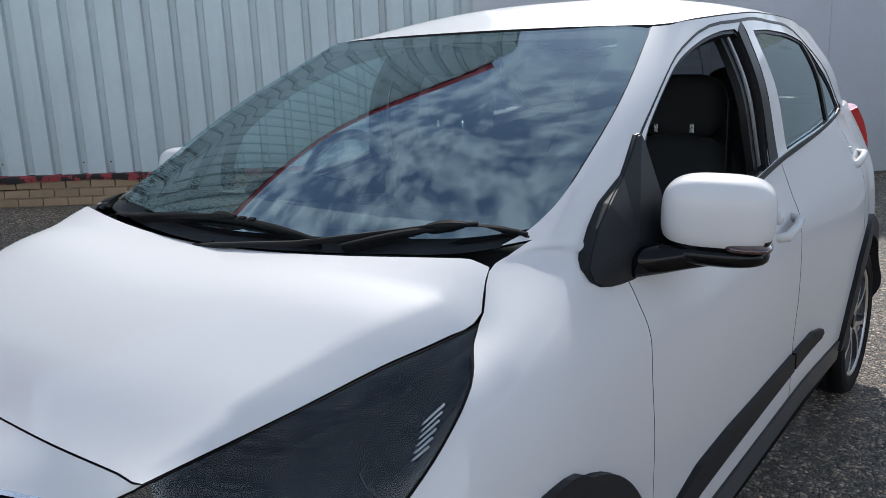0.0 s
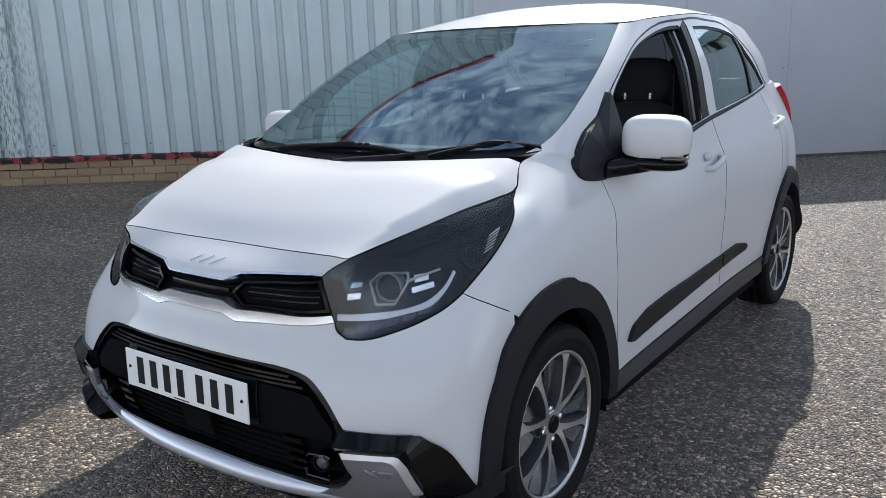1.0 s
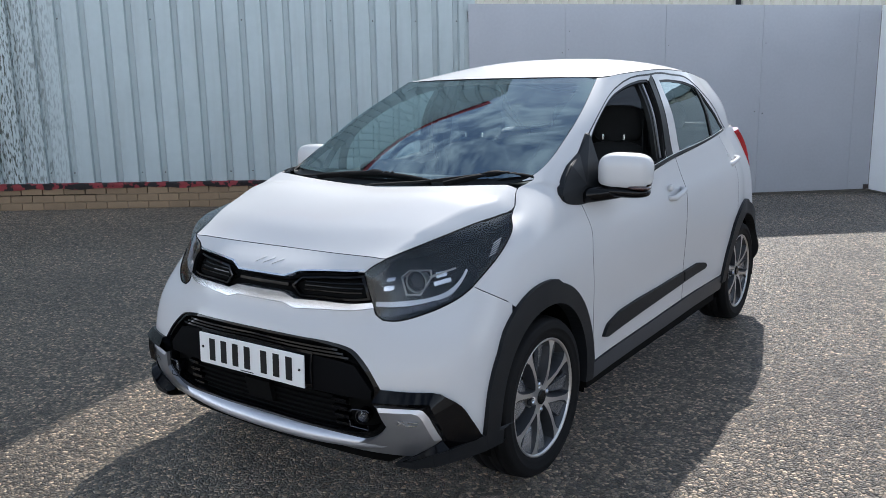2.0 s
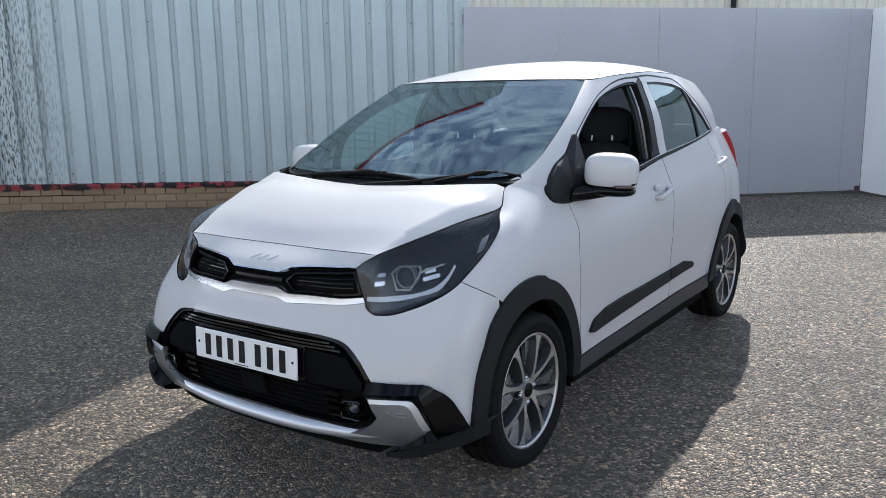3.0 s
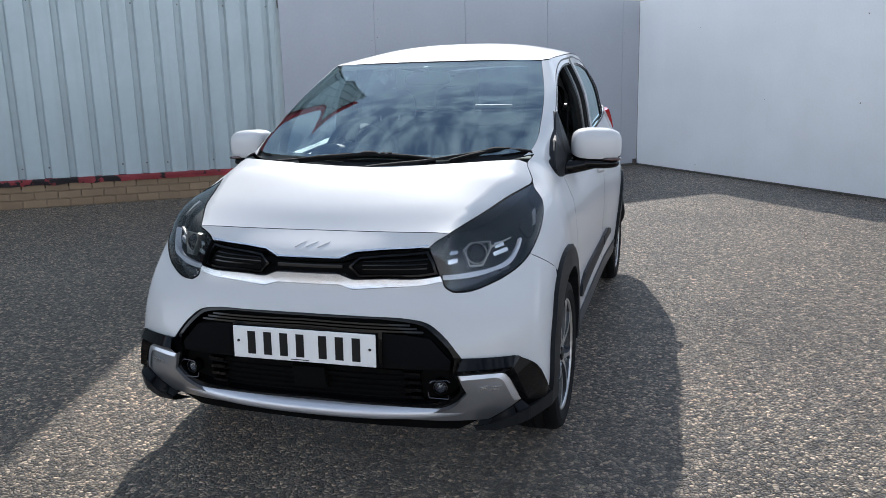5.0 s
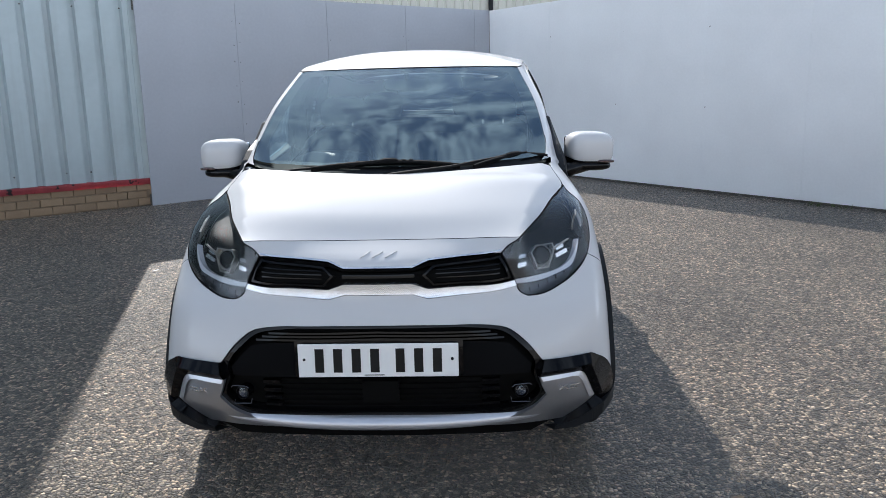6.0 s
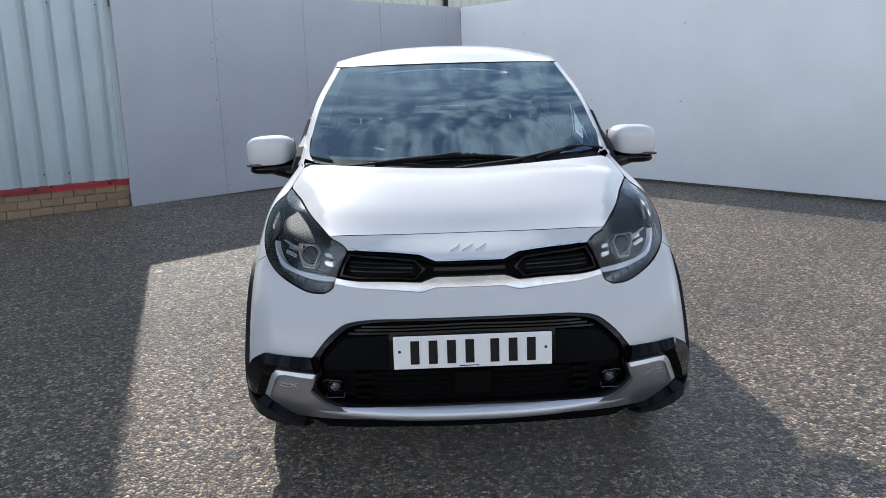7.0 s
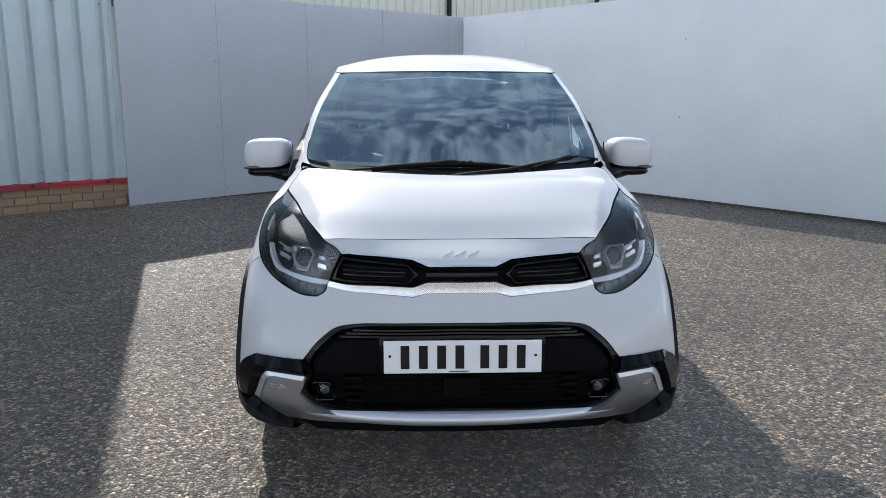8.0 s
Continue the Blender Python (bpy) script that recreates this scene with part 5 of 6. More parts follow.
pillar = curve([(1.985, w) for w in (0.02, .5, 1.0, 1.5, 1.98)], 4) + [(s, 1.99) for s in np.linspace(2.1, 7.6, 26)] + [(8.0, 1.99), (8.45, 1.99), (8.45, 1.2), (8.45, 0.02), (8.0, 0.02), (7.6, 0.02), (7.2, 0.02)] + gap_line[::-1] + [(2.45, 0.02), (2.2, 0.02)]
for sd in (1, -1):
    panel("side_frame", CABIN, pillar, PAINT, car, side=sd, step=0.028, thick=0.03)
    wf = panel("window_frame", CABIN, [fr_f, win_f], PAINT, car, side=sd, step=0.02, thick=0.03, label="front door window frame")
    panel("window_frame", CABIN, [fr_r, win_r], PAINT, car, side=sd, step=0.02, thick=0.03, label="rear door window frame")
    for nm, w_loop in (("window_seal", win_f), ("window_seal", win_r)):
        inner = [tuple(q) for q in shrink(np.array(w_loop)[::-1] * (0.35, 0.22), 0.008) / (0.35, 0.22)]
        panel(nm, CABIN, [w_loop, inner], SEAL, car, off=-0.004, side=sd, step=0.02, thick=0.03, gap=-0.001)
    panel("belt_strip", CABIN, curve(CS((1.30, .966), (1.6, .984), (2.13, 1.033), (2.7, 1.084), (3.00, 1.114)), 6) + curve(CS((2.99, 1.127), (2.7, 1.099), (2.13, 1.048), (1.6, .998), (1.30, .979)), 6), SEAL, car, off=0.008, side=sd, thick=0.012, gap=0, label="black window waist strip")
    panel("rear_window", CABIN, win_r, PRIVACY, car, off=-0.008, side=sd, step=0.03, thick=0, gap=0, label="dark tinted rear door glass", flat=0.9)
    panel("divider_bar", CABIN, CS((2.69, 1.366), (2.712, 1.360), (2.765, 1.105), (2.735, 1.10)), SEAL, car, off=-0.002, side=sd, thick=0.01, gap=0)
    if sd < 0:
        panel("door_window", CABIN, win_f, GLASS, car, off=-0.008, side=sd, step=0.03, thick=0, gap=0, label="clear door glass, wound up", flat=0.8)
    panel("pillar_cover", CABIN, CS((2.060, 1.400), (2.118, 1.428), (2.128, 1.040), (2.045, 1.036)), SEAL, wf, off=0.003, side=sd, thick=0.008, gap=0, label="black pillar cover strip")
    panel("channel_strip", CABIN, CS((2.010, 1.392), (2.024, 1.394), (2.014, 1.045), (2.000, 1.043)), ALLOY_DARK if sd < 0 else SILVER, wf, off=-0.014, side=sd, thick=0.006, gap=0)
    g = np.array(gap_line) * (0.35, 0.22)
    d = np.gradient(g, axis=0)
    d = np.stack([-d[:, 1], d[:, 0]], 1) / np.linalg.norm(d, axis=1, keepdims=True) * 0.0045
    panel("frame_seal", CABIN, [tuple(q) for q in (g + d) / (0.35, 0.22)] + [tuple(q) for q in ((g - d) / (0.35, 0.22))[::-1]], SEAL, car, off=0.0015, side=sd, thick=0.004, gap=0, label="black rubber seal round the door frames")
    panel("belt_bright", CABIN, curve(CS((1.32, .978), (1.6, .997), (2.13, 1.047), (2.7, 1.098), (2.985, 1.125)), 6) + curve(CS((2.98, 1.1295), (2.7, 1.1025), (2.13, 1.0515), (1.6, 1.0015), (1.32, .9825)), 6), CHROME, car, off=0.006, side=sd, thick=0.008, gap=0, label="thin bright waist line")
    # black channel down the open window's rear edge
    panel("window_channel", CABIN, CS((1.985, 1.40), (2.045, 1.402), (2.035, 1.04), (1.975, 1.034)), SEAL, car, off=-0.022, side=sd, thick=0.02, gap=0)
roof_loop = [(0, 0)] + [(u, 0) for u in np.linspace(.1, 1, 10)] + [(1, v) for v in np.linspace(.04, 1, 24)] + [(u, 1) for u in np.linspace(.9, 0, 10)]
panel("roof", ROOF, roof_loop, PAINT, car, side=0, step=0.05, thick=0.02)
panel("roof_ditch", CABIN, [(s, 1.86) for s in np.linspace(2.0, 8.0, 26)] + [(s, 1.97) for s in np.linspace(8.0, 2.0, 26)], SEAL, car, off=-0.035, side=1, thick=0, gap=-0.002)
panel("roof_ditch", CABIN, [(s, 1.86) for s in np.linspace(2.0, 8.0, 26)] + [(s, 1.97) for s in np.linspace(8.0, 2.0, 26)], SEAL, car, off=-0.035, side=-1, thick=0, gap=-0.002)
ws_loop = [(s, .10) for s in np.linspace(0, 1.985, 10)] + [(1.985, w) for w in np.linspace(.2, 1.96, 14)] + [(s, 1.975) for s in np.linspace(1.8, 0, 10)]
ws_in = curve(CF((0.0005, 1.042), (.30, 1.048), (.52, 1.056), (.565, 1.155)), 4) + curve(CF((.570, 1.09), (.545, 1.20), (.495, 1.385)), 4) + curve(CF((.480, 1.396), (.25, 1.404), (.0005, 1.406)), 4)
screen = panel("windscreen", CABIN, ws_loop, GLASS, car, side=0, step=0.03, thick=0, gap=0.002, label="curved windscreen reflecting the cloudy sky", cap=1.1)
for sd in (1, -1):
    panel("screen_border", CABIN, [ws_loop, ws_in], FRIT, screen, off=-0.009, side=sd, step=0.03, thick=0, gap=0.0)
    panel("screen_edge", CABIN, [(1.975, w) for w in np.linspace(.0, 1.98, 14)] + [(1.995, w) for w in np.linspace(1.98, 0, 14)], SEAL, screen, off=-0.003, side=sd, thick=0, gap=0)
panel("cowl", CABIN, [(s, 0.0) for s in np.linspace(0, 2.0, 10)] + [(s, .17) for s in np.linspace(1.96, 0, 10)], PLASTIC, car, off=-0.012, side=0, thick=0.0, gap=-0.004, label="black plastic scuttle below the windscreen")
for sd in (1, -1):
    panel("tailgate_glass", CABIN, [(s, 1.99) for s in (8.45, 8.6, 8.8, 9)] + [(9, 0.02), (8.8, .02), (8.6, .02), (8.45, .02)], PRIVACY, car, side=sd, gap=0, label="dark tinted tailgate glass")
boxed("parcel_shelf", (-.54, .54, 2.95, 3.34, 1.02, 1.12), CLOTH, car, bevel=.01)

# dark inner shell behind the gaps, floor pan, arch liners
inner_loop = [(0, 0.0), (2, 0.0), (3, 0.0)] + D(*[p for p in arch(.705, .372, -8, 188, 24, 1.02) if p[1] > .24]) + D(*[p for p in arch(RY, .372, 0, 180, 24, 1.02) if p[1] > .285]) + [(11, 0.0), (12, 0.0), (12, 5.95), (11, 5.95), (9, 5.95), (7, 5.95), (6.3, 5.95), (5.7, 5.4), (5, 5.4), (3, 5.4), (2, 5.9), (1, 5.9), (0, 5.9)]
for sd in (1, -1):
    panel("inner_shell", BODY, inner_loop, DARK, car, off=-0.075, side=sd, thick=0, step=0.06, gap=0)
panel("bonnet_liner", HOOD, [(0, .02), (.5, .02), (.95, .05), (.95, .5), (.95, .95), (.5, .97), (0, .97)], DARK, car, off=-0.05, side=0, thick=0, step=0.08, gap=0)
panel("headlining", ROOF, [(0, .04), (.5, .04), (.93, .06), (.93, .5), (.93, .95), (.5, .97), (0, .97)], LINING, car, off=-0.035, side=0, thick=0, step=0.08, gap=0, label="pale cloth headlining")
boxed("floor_pan", (-.62, .62, .30, 3.5, .19, .24), DARK, car)
boxed("underbody", (-.76, .76, 1.10, 2.72, .20, .25), DARK, car)
for sd in (1, -1):
    for cy in (.705, RY):
        bm = bmesh.new()
        rows = []
        for x in (.42, .60, .775):
            rows.append([bm.verts.new((sd * x, cy - .352 * math.cos(a), .292 + .36 * math.sin(a))) for a in np.linspace(-.25, math.pi + .25, 28)])
        for a, b in zip(rows, rows[1:]):
            for i in range(27):
                bm.faces.new((a[i], a[i + 1], b[i + 1], b[i]))
        bm.faces.new(rows[0])
        part("arch_liner", bm, DARK, car)


# wheels
def build_wheel(at, turn):
    w = tagged(new("wheel"))
    w.parent = car
    w.matrix_basis = at
    w["label"] = "alloy wheel with machined spokes and a black tyre"
    tyre = part("tyre", lathe([(-.085, .212), (-.095, .228), (-.098, .255), (-.088, .280), (-.070, .289), (-.045, .2915), (-.044, .286), (-.036, .286), (-.035, .292), (-.004, .292), (-.003, .286), (.005, .286), (.006, .292), (.036, .2915), (.037, .286), (.045, .286), (.046, .2910), (.072, .288), (.084, .281), (.090, .2765), (.0905, .272), (.096, .255), (.0965, .250), (.0945, .248), (.0935, .232), (.090, .220), (.083, .214)], 72), RUBBER, w, smooth=True)
    rim = part("rim", lathe([(-.085, .208), (-.082, .215), (-.07, .204), (-.02, .192), (.05, .196), (.070, .203), (.080, .211), (.085, .2145), (.086, .211), (.082, .2065), (.074, .203)], 72), ALLOY_DARK, w, smooth=True)
    part("rim_lip", lathe([(.0795, .2125), (.0850, .2155), (.0872, .2125), (.0838, .2060), (.0790, .2042)], 72), ALLOY, rim, "machined bright rim edge", smooth=True)
    part("brake_disc", lathe([(-.02, .05), (-.02, .135), (-.008, .135), (-.008, .06), (.0, .055), (.0, .001)], 40), ALLOY_DARK, w, smooth=False)
    boxed("brake_caliper", (-.045, .012, -.155, -.085, -.055, .055), ALLOY_DARK, w, bevel=.008, m=Matrix.Rotation(radians(-20), 4, "X"))
    # spokes pair up round each wheel bolt: radius, angle from the bolt, half width, face height
    line = [(.036, 42, .0150, .070), (.055, 36, .0115, .074), (.080, 30.5, .0092, .079), (.115, 26.5, .0080, .082), (.155, 24.5, .0090, .082), (.182, 24, .0125, .081), (.200, 24, .0220, .080), (.207, 24, .0330, .079)]

    def spoke_mesh(sign, lift, shrink_by, depth, spread):
        bm = bmesh.new()
        mids = [Vector((x, r * math.sin(radians(sign * a)), r * math.cos(radians(sign * a)))) for r, a, half, x in line]
        rings = []
        for i, (r, a, half, x) in enumerate(line):
            d = (mids[min(i + 1, len(mids) - 1)] - mids[max(i - 1, 0)])
            across = Vector((0, d.z, -d.y)).normalized()
            h = max(half - shrink_by, .002)
            hb = half + spread
            m = mids[i]
            rings.append([bm.verts.new(c) for c in (m - across * h + Vector((lift, 0, 0)), m + across * h + Vector((lift, 0, 0)), m + across * hb + Vector((lift - depth, 0, 0)), m - across * hb + Vector((lift - depth, 0, 0)))])
        for a, b in zip(rings, rings[1:]):
            for i in range(4):
                j = (i + 1) % 4
                bm.faces.new((a[i], a[j], b[j], b[i]))
        bm.faces.new(rings[0])
        bm.faces.new(rings[-1][::-1])
        bmesh.ops.recalc_face_normals(bm, faces=bm.faces)
        return bm

    # glossy blades sunk in the windows between the spokes
    pad = None
    for k in range(8):
        m = Matrix.Rotation(radians(-45 * k - turn + (7 if k % 2 else -7)), 4, "X")
        if pad is None:
            bm = bmesh.new()
            rings = [[bm.verts.new(c) for c in ((x + .010, -h, r), (x, h, r), (x - .012, h + .004, r), (x - .004, -h - .004, r))] for r, h, x in ((.080, .008, .046), (.11, .016, .054), (.15, .022, .060), (.200, .028, .064))]
            for a, b in zip(rings, rings[1:]):
                for i in range(4):
                    j = (i + 1) % 4
                    bm.faces.new((a[i], a[j], b[j], b[i]))
            bm.faces.new(rings[0])
            bm.faces.new(rings[-1][::-1])
            bmesh.ops.recalc_face_normals(bm, faces=bm.faces)
            pad = part("spoke_pocket", bm, ALLOY_POCKET, rim)
            o = pad
        else:
            o = new("spoke_pocket", pad.data)
            o.parent = rim
        o.matrix_basis = m
    made = {}
    for k in range(8):
        sign = 1 if k % 2 else -1
        if sign not in made:
            made[sign] = part("spoke", spoke_mesh(sign, 0, 0, .042, .008), ALLOY_DARK, rim), part("spoke_face", spoke_mesh(sign, .0012, .0012, .002, -.0012), ALLOY, rim, "machined bright spoke face")
            pair = made[sign]
        else:
            pair = []
            for q in made[sign]:
                o = new(q.name.split(".")[0], q.data)
                o.parent = rim
                pair.append(o)
        for o in pair:
            o.matrix_basis = Matrix.Rotation(radians(-90 * (k // 2) - turn), 4, "X")
    part("hub", lathe([(.030, .062), (.056, .060), (.060, .046), (.0695, .042), (.0715, .039), (.0715, .0005)], 40), ALLOY, rim, "machined hub face", smooth=False)
    part("hub_cap", lathe([(.068, .0275), (.076, .0265), (.079, .022), (.080, .0005)], 32), GLOSS_BLACK, rim, "gloss black centre cap")
    for k in range(4):
        a = radians(90 * k + turn)
        at_nut = Matrix.Translation((0, .050 * math.sin(a), .050 * math.cos(a)))
        seat_ring = part("bolt_recess", lathe([(.050, .0150), (.0665, .0150), (.0665, .0125), (.056, .0115), (.055, .0005)], 20), ALLOY_DARK, rim)
        nut = part("lug_nut", lathe([(.050, .0095), (.068, .0095), (.073, .006), (.073, .0005)], 6), CHROME, rim)
        seat_ring.matrix_basis = nut.matrix_basis = at_nut
    return w


build_wheel(pose(.694, .715, .292), -6)
build_wheel(pose(.696, RY + .01, .292), -8)
build_wheel(pose(-.694, .715, .292, 0, 0, 180), 30)
build_wheel(pose(-.696, RY + .01, .292, 0, 0, 180), 5)

# mirrors
for sd in (1, -1):
    mir = (Matrix.Identity(4) if sd > 0 else Matrix.Diagonal((-1, 1, 1, 1))) @ Matrix.Translation((-.016, 0, .004))
    mr = new("wing_mirror")
    mr.parent = car
    mr["label"] = "white door mirror with black foot and indicator strip"

    def mirrored(bm):
        bmesh.ops.transform(bm, matrix=mir, verts=bm.verts)
        if sd < 0:
            bmesh.ops.reverse_faces(bm, faces=bm.faces)
        return bm
    lean_in = Matrix.Translation((.855, 1.285, 1.04)) @ pose(0, 0, 0, 0, 2, 14) @ Matrix.Translation((-.855, -1.285, -1.04))
    def mbm(*a, **k):
        bm = egg(*a, **k)
        bmesh.ops.transform(bm, matrix=lean_in, verts=bm.verts)
        return mirrored(bm)
    part("cap", mbm(.846, 1.285, 1.043, .106, .075, .075, 3.3, 40, 26, lambda c: c.z > .985 + .30 * max(0, c.x - .885)), PAINT, mr, smooth=True)
    part("housing", mbm(.846, 1.287, 1.030, .1035, .072, .072, 3.3, 40, 26), GLOSS_BLACK, mr, smooth=True)
    part("indicator", mbm(.905, 1.258, .990, .046, .054, .009, 3, 24, 12), AMBER, mr, "clear and amber indicator strip", smooth=True)
    part("mirror_glass", mirrored(box(bmesh.new(), .756, .936, 1.352, 1.358, .985, 1.095, .01, lean_in)), CHROME, mr)
    part("base", mbm(.842, 1.282, .968, .104, .064, .024, 2.8, 32, 16), GLOSS_BLACK, mr, smooth=True)
    part("arm", mirrored(tube([(.715, 1.16, .955), (.76, 1.20, .960), (.80, 1.235, .965), (.88, 1.268, .970)], .03, 12, [.030, .030, .029, .018])), GLOSS_BLACK, mr, smooth=True)
    # black sail plate at the foot of the A-pillar
    bm = bmesh.new()
    rim_pts = [(.695, 1.061, 1.041), (.702, 1.019, 1.005), (.708, .999, .979), (.714, 1.005, .955), (.719, 1.031, .940), (.722, 1.071, .932), (.723, 1.111, .927), (.724, 1.161, .924), (.733, 1.216, .933), (.741, 1.290, .955), (.739, 1.325, .972), (.705, 1.322, 1.080), (.669, 1.326, 1.176), (.664, 1.319, 1.190), (.661, 1.306, 1.188), (.673, 1.212, 1.118), (.690, 1.117, 1.078)]
    out = [bm.verts.new((x + .007, y, z)) for x, y, z in rim_pts]
    low = [bm.verts.new((x - .018, y, z)) for x, y, z in rim_pts]
    mid = bm.verts.new((.735, 1.17, 1.000))
    for i in range(len(out)):
        j = (i + 1) % len(out)
        bm.faces.new((out[i], out[j], mid))
        bm.faces.new((out[j], out[i], low[i], low[j]))
    bmesh.ops.recalc_face_normals(bm, faces=bm.faces)
    bmesh.ops.bevel(bm, geom=[e for e in bm.edges if e.verts[0] in out and e.verts[1] in out], offset=.003, segments=2, affect="EDGES")
    part("sail_plate", mirrored(bm), PLASTIC, mr, "black plastic mirror base")

# door handles
for sd in (1, -1):
    for hy, hz, hx in ((2.03, .876, .774), (2.93, .958, .766)):
        pts = [(sd * (hx - .020), hy - .085, hz - .018), (sd * (hx + .018), hy - .062, hz - .016), (sd * (hx + .024), hy, hz), (sd * (hx + .018), hy + .062, hz + .010), (sd * (hx - .020), hy + .085, hz + .010)]
        hd = part("door_handle", tube(pts, .013, 10, [.013, .014, .0125, .013, .013]), PAINT, car, "white bow-shaped door handle", smooth=True)
        part("handle_cup", egg(sd * (hx - .019), hy - .01, hz + .004, .006, .05, .028, 2.2, 20, 12), PAINT, hd, smooth=True)
        part("key_cover", egg(sd * (hx - .010), hy - .055, hz + .030, .012, .018, .016, 2.6, 16, 10), PAINT, hd, smooth=True)


# wipers on the scuttle
def bar(points, sizes, lean=(0, 0, 1)):
    """A flat-sided strip along points; sizes gives width and height at each."""
    bm = bmesh.new()
    pts = [Vector(p) for p in points]
    rings = []
    for i, p in enumerate(pts):
        d = (pts[min(i + 1, len(pts) - 1)] - pts[max(i - 1, 0)]).normalized()
        side = d.cross(Vector(lean)).normalized()
        up = side.cross(d)
        w, h = sizes[i]
        rings.append([bm.verts.new(p + side * a * w + up * b * h) for a, b in ((-.5, -.5), (.5, -.5), (.5, .2), (.25, .5), (-.25, .5), (-.5, .2))])
    for a, b in zip(rings, rings[1:]):
        for i in range(6):
            j = (i + 1) % 6
            bm.faces.new((a[i], a[j], b[j], b[i]))
    bm.faces.new(rings[0][::-1])
    bm.faces.new(rings[-1])
    bmesh.ops.recalc_face_normals(bm, faces=bm.faces)
    return bm


def wiper(arm, hook, start, tip):
    """A cranked arm that hooks on to the middle of a bowed blade with a rubber lip."""
    w = new("wiper")
    w.parent = car
    w["label"] = "black wiper arm and blade"
    out = Vector((0, -.49, .87))
    part("arm", bar(list(arm) + [Vector(hook) + out * .010], [(.020 - .009 * i / len(arm), .009) for i in range(len(arm) + 1)]), RUBBER, w)
    a, b, h = Vector(start), Vector(tip), Vector(hook)
    n, pts = 15, []
    for i in range(n):
        t = i / (n - 1)
        p = a + (b - a) * t
        k = 4 * t * (1 - t)
        pts.append(p + (h - (a + b) / 2) * k)
    part("spine", bar([p + out * .003 for p in pts], [(.006 + .008 * math.sin(math.pi * (i + .8) / (n + .6)), .010) for i in range(n)], out), RUBBER, w)
    part("blade", bar([p - out * .008 for p in pts], [(.006, .016)] * n, out), RUBBER, w, "rubber wiping lip")
    part("clip", bar([h + out * .010 + (b - a).normalized() * q for q in (-.034, -.012, .012, .034)], [(.010, .006), (.016, .014), (.016, .014), (.010, .006)], out), RUBBER, w)
    for q in (.10, .20, .30):
        p = h + (b - a) * q * .5
        part("vent_rib", bar([p + out * .009 + (b - a).normalized() * e for e in (-.008, .008)], [(.009, .005)] * 2, out), RUBBER, w)
    return w


wiper([(-.50, .800, 1.012), (-.44, .792, 1.026), (-.22, .775, 1.044)], (-.02, .778, 1.054), (-.33, .764, 1.034), (.26, .766, 1.036))
wiper([(-.06, .705, 1.008), (.06, .708, 1.022), (.22, .745, 1.034), (.40, .845, 1.056)], (.477, .878, 1.060), (.315, .772, 1.030), (.615, .930, 1.050))
# glossy cover and white fillet where the scuttle meets the pillars
part("scuttle_end", egg(-.600, .90, 1.020, .040, .065, .016, 2.4, 20, 10), GLOSS_BLACK, car, smooth=True)
for sd in (1, -1):
    panel("pillar_fillet", CABIN, curve([(1.83, .02), (1.905, .08), (1.96, .20), (1.99, .40)], 4) + [(2.03, .26), (2.05, .02)], PAINT, car, off=.004, side=sd, thick=.006, gap=0)

# number plate, with plain bars for the characters
plate = boxed("number_plate", (-.26, .26, -.003, .003, -.0555, .0555), PLATE, car, "white front number plate with black bars", .0025)
plate.matrix_basis = pose(0, .052, .490, -2)
for i, x in enumerate((-.190, -.130, -.070, -.010, .072, .132, .192)):
    boxed("bar", (x - .0145, x + .0145, -.0045, -.0032, -.0395, .0395), SEAL, plate)
boxed("small_bar", (-.045, .02, -.0042, -.0032, -.0500, -.0472), SEAL, plate)
for x in (-.240, .240):
    cap = part("plate_screw", lathe([(0, .0005), (0, .005), (.003, .004), (.003, .0005)], 12), SEAL, plate)
    cap.matrix_basis = pose(x, -.003, .004, 0, 0, -90)
panel("plate_carrier", BODY, F((0, .555), (.275, .552), (.275, .428), (0, .428)), GLOSS_BLACK, car, off=-0.004, side=0, thick=0.02, gap=0)

# nose badge: three plain raised slashes
for x0, x1 in ((-.060, -.030), (-.022, .014), (.022, .058)):
    pts = []
    for x, z in ((x0, .803), ((x0 + x1) / 2, .811), (x1, .819)):
        p, n = at_body(F((abs(x), z))[0], .0006)
        pts.append((x, p.y, p.z))
    part("badge_slash", tube(pts, .0018, 6), PAINT, car, smooth=True)

# aerial
part("aerial", egg(0, 3.08, 1.470, .020, .075, .062, 2.2, 20, 12), PAINT, car, "white roof aerial fin", smooth=True)


# interior
def seat(x, y, rear=False):
    s = new("seat")
    s.parent = car
    s["label"] = "black cloth seat with headrest"
    part("cushion", egg(x, y, .50, .25, .26, .09, 3.2, 28, 16), CLOTH, s, smooth=True)
    bm = egg(x, y + .28, .80, .235, .075, .33, 3.0, 28, 20)
    bmesh.ops.transform(bm, matrix=Matrix.Translation((x, y + .28, .55)) @ pose(0, 0, 0, -17) @ Matrix.Translation((-x, -y - .28, -.55)), verts=bm.verts)
    part("backrest", bm, CLOTH, s, smooth=True)
    part("headrest", egg(x, y + .47, 1.19, .135, .055, .095, 3.0, 24, 14), CLOTH, s, smooth=True)
    for dx in (-.055, .055):
        if not rear:
            boxed("post_guide", (x + dx - .006, x + dx + .006, y + .405, y + .418, 1.115, 1.143), CHROME, s, bevel=.002)
        part("headrest_post", tube([(x + dx, y + .445, 1.04), (x + dx, y + .465, 1.14)], .006, 8), CHROME, s)


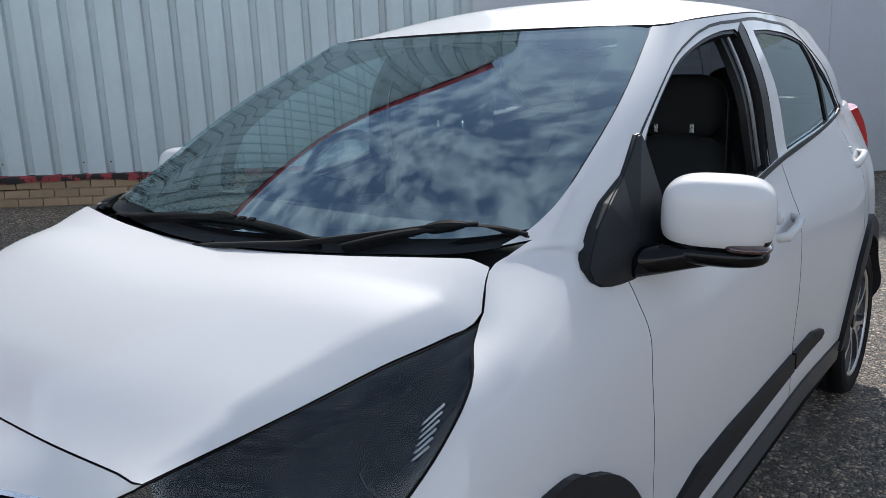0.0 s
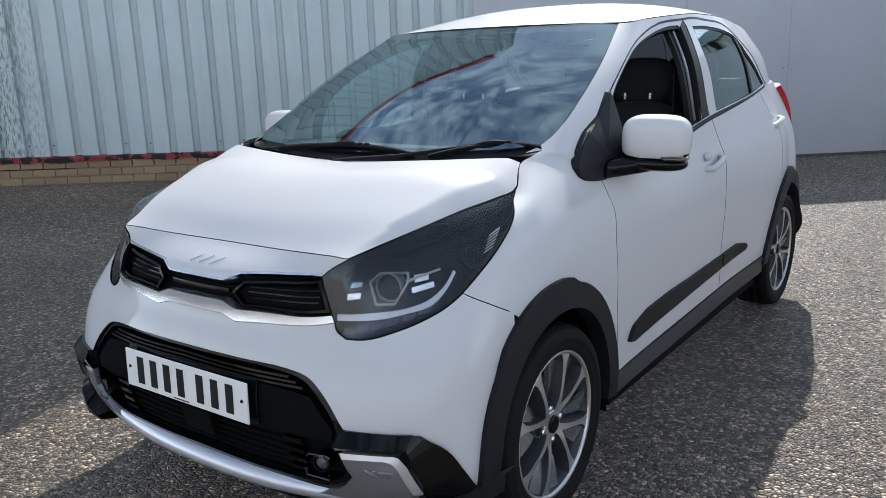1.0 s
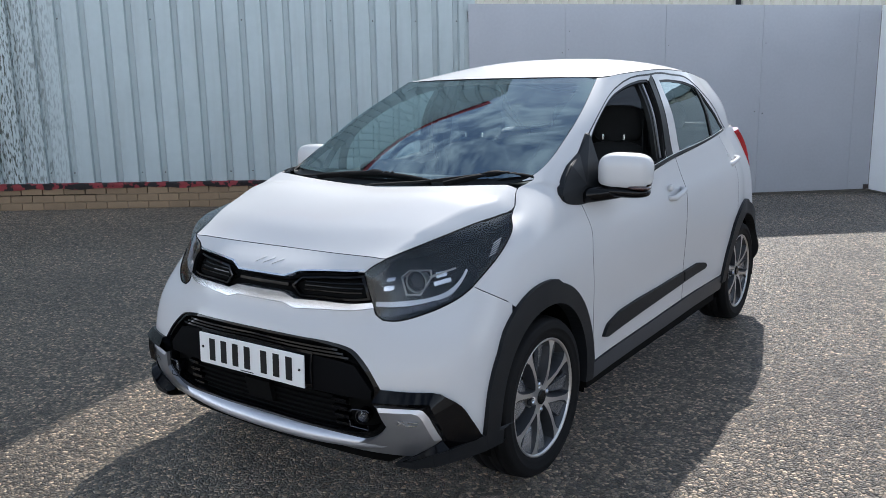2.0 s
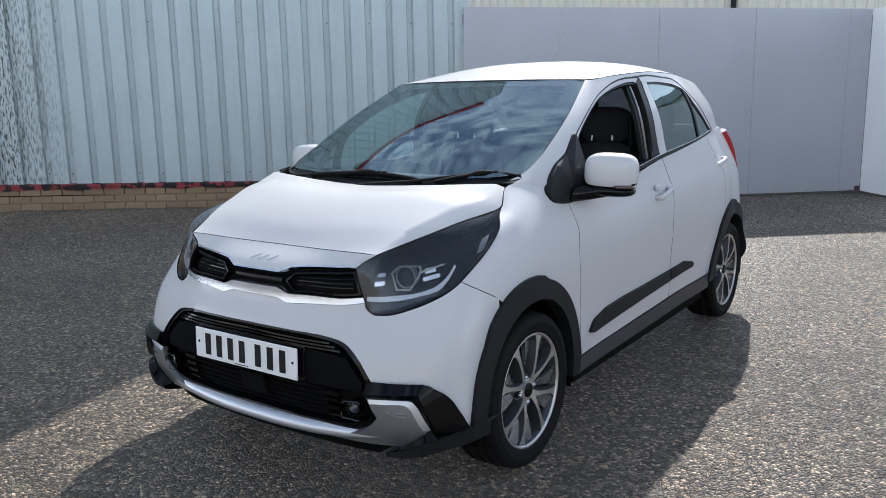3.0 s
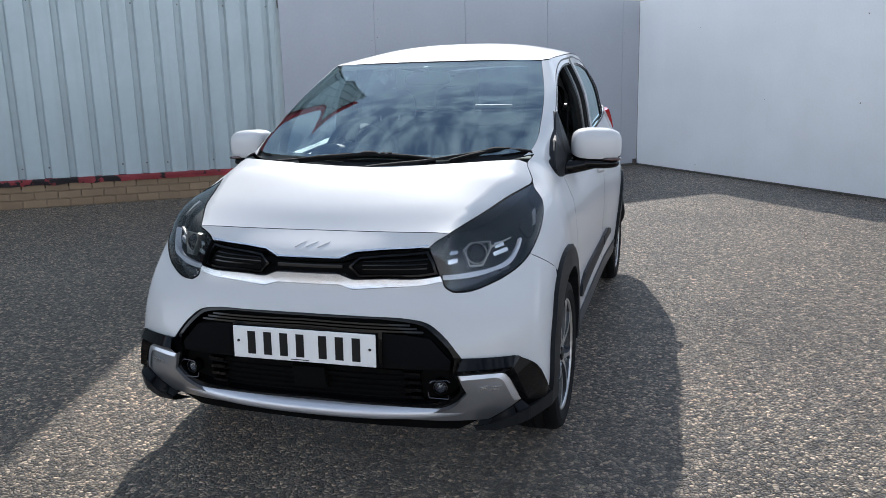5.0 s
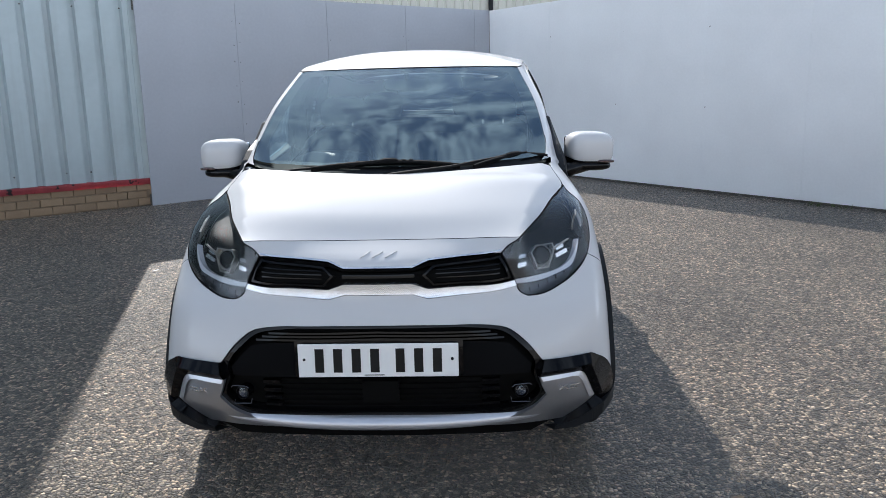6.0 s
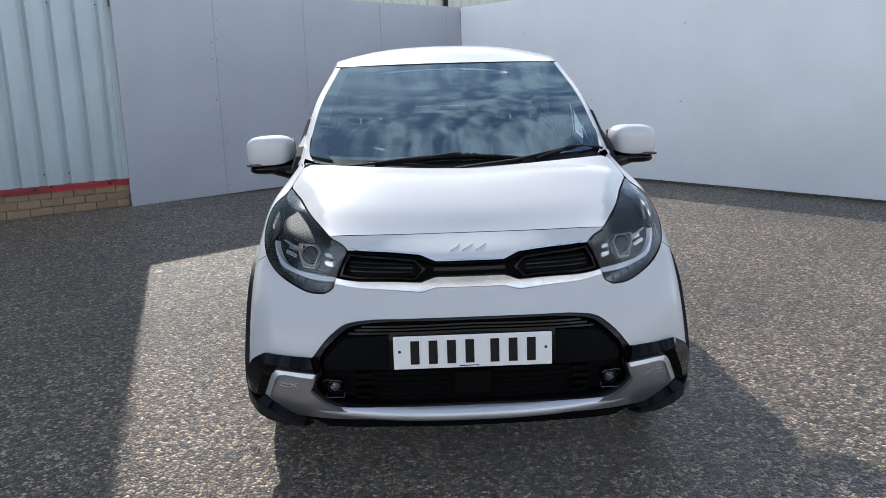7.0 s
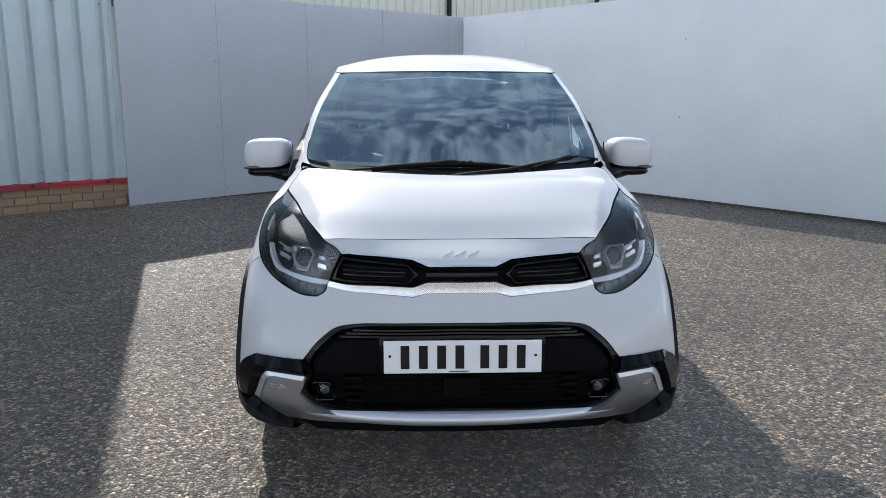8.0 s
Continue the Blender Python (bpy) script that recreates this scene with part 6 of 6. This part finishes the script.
seat(.415, 1.70)
seat(-.415, 1.70)
seat(.30, 2.62, True)
seat(-.30, 2.62, True)
bm = bmesh.new()
prof = [(.86, .90), (.86, 1.022), (.98, 1.030), (1.12, 1.020), (1.26, 1.000), (1.33, .96), (1.36, .88), (1.30, .70), (1.22, .55)]
rows = [[bm.verts.new((x, y - .05 * (x / .6) ** 2 * 0 + .03 * (abs(x) / .6) ** 2, z)) for y, z in prof] for x in np.linspace(-.62, .62, 15)]
for a, b in zip(rows, rows[1:]):
    for i in range(len(prof) - 1):
        bm.faces.new((a[i], a[i + 1], b[i + 1], b[i]))
bmesh.ops.recalc_face_normals(bm, faces=bm.faces)
part("dashboard", bm, TRIM, car, "dark dashboard under the windscreen", smooth=True)
part("instrument_hood", egg(-.33, 1.27, 1.015, .17, .10, .045, 2.6, 24, 14), TRIM, car, smooth=True)
wheel_pts = [(-.34 + .18 * math.cos(a), 1.46 + .06 * math.sin(a), .98 + .17 * math.sin(a)) for a in (2 * math.pi * i / 40 for i in range(41))]
steer = part("steering_wheel", tube(wheel_pts, .015, 10), SEAL, car, "black steering wheel on the right-hand side", smooth=True)
part("boss", egg(-.34, 1.44, .965, .075, .03, .06, 2.5, 20, 12), TRIM, steer, smooth=True)
for a in (0, math.pi, -math.pi / 2):
    part("spoke", tube([(-.34, 1.445, .965), (-.34 + .17 * math.cos(a), 1.46 + .058 * math.sin(a), .98 + .16 * math.sin(a))], .014, 8), TRIM, steer)
im = part("inner_mirror", egg(0, 1.52, 1.345, .115, .022, .033, 3.5, 24, 12), SEAL, car, "black rear-view mirror", smooth=True)
part("stalk", tube([(0, 1.50, 1.40), (0, 1.51, 1.36)], .012, 8), SEAL, im)
for sd in (1, -1):
    part("sun_visor", box(bmesh.new(), sd * .30 - .16, sd * .30 + .16, 1.60, 1.76, 1.395, 1.41, .006), LINING, car)
    part("b_pillar_trim", tube([(sd * .665, 2.14, 1.0), (sd * .625, 2.14, 1.25), (sd * .55, 2.14, 1.42)], .04, 8), TRIM, car)
    part("seat_belt", box(bmesh.new(), sd * .60, sd * .604, 2.02, 2.065, .5, 1.22, 0, Matrix.Translation((0, 0, 0))), SEAL, car)


# ---------- small things on the ground ----------
def scatter():
    random.seed(11)
    bm = bmesh.new()
    def lump(x, y, z, r):
        m = Matrix.Translation((x, y, z + r * .5)) @ Euler([random.uniform(0, 6) for _ in range(3)]).to_matrix().to_4x4() @ Matrix.Diagonal((r * random.uniform(.7, 1.4), r * random.uniform(.6, 1.2), r * random.uniform(.4, .8), 1))
        bmesh.ops.create_icosphere(bm, subdivisions=1, radius=1.0, matrix=m)
    d = Vector((math.cos(radians(SIDE_TURN)), math.sin(radians(SIDE_TURN)), 0))
    n = Vector((-.766, -.643, 0))
    for _ in range(170):
        p = CORNER + d * random.uniform(.2, 7.5) + n * abs(random.gauss(0.01, .05))
        lump(p.x, p.y, 0.0, random.uniform(.004, .016))
    c = math.cos(radians(WALL_TURN)), math.sin(radians(WALL_TURN))
    for _ in range(60):
        s, o = random.uniform(-6, 1.2), abs(random.gauss(.03, .10))
        x, y = WALL_END.x + s * c[0] + o * c[1], WALL_END.y + s * c[1] - o * c[0]
        lump(x, y, float(ground_z(np.array(x), np.array(y))), random.uniform(.004, .012))
    for _ in range(60):
        x, y = random.uniform(-4, 4), random.uniform(-1.5, 7)
        lump(x, y, float(ground_z(np.array(x), np.array(y))), random.uniform(.003, .007))
    return tagged(part("grit", bm, STONE), "loose grit and crumbs on the asphalt", "grit", kind="stuff")


scatter()


def chip(x, y, size, turn, mat, label):
    bm = bmesh.new()
    vs = [bm.verts.new((size * a, size * b, .004 + .25 * size * h)) for a, b, h in ((-1, -.2, .3), (-.4, -.45, 0), (.5, -.35, .1), (1, .05, .4), (.4, .42, .1), (-.5, .3, 0))]
    f = bm.faces.new(vs)
    bmesh.ops.solidify(bm, geom=[f], thickness=.003)
    ob = part("leaf_scrap", bm, mat)
    ob.matrix_basis = pose(x, y, float(ground_z(np.array(x), np.array(y))), 0, 0, turn)
    return tagged(ob, label, "leaf")


chip(1.166, .052, .028, 10, LEAF, "dry tan scrap lying on the asphalt")
chip(-2.10, 3.42, .035, 60, PLATE, "pale crumpled scrap on the asphalt")


def weeds():
    random.seed(5)
    bm = bmesh.new()
    d = Vector((math.cos(radians(SIDE_TURN)), math.sin(radians(SIDE_TURN)), 0))
    for _ in range(50):
        p = CORNER + d * random.choice((5.2, 5.35, 5.05, 5.9)) + Vector((-.766, -.643, 0)) * .03 + Vector((random.gauss(0, .05), random.gauss(0, .05), 0))
        a = random.uniform(0, 6.28)
        h, w = random.uniform(.02, .06), random.uniform(.003, .006)
        t = Vector((math.cos(a), math.sin(a), 0))
        v = [bm.verts.new(q) for q in (p - t * w, p + t * w, p + t * w * .4 + Vector((t.y * .02, -t.x * .02, h)))]
        bm.faces.new(v)
    return tagged(part("weeds", bm, WEED), "small green weeds at the foot of the hoarding", "weed", kind="stuff")


weeds()

# ---------- bricks of the plinth ----------
brick_bm = box(bmesh.new(), -.215, 0, -.012, .04, 0, .072, .003)
brick_me = bpy.data.meshes.new("brick")
brick_bm.to_mesh(brick_me)
brick_bm.free()
brick_me.materials.append(BRICK)
random.seed(2)
for course in range(5):
    x = .12 - (course % 2) * .1125
    z = .263 - .083 * course
    for k in range(58):
        o = new("brick", brick_me)
        o.parent = wall
        o.matrix_basis = pose(x - .2255 * k, random.uniform(-.002, .002), z + fall(x - .2255 * k), 0, 1.26, random.uniform(-.3, .3))
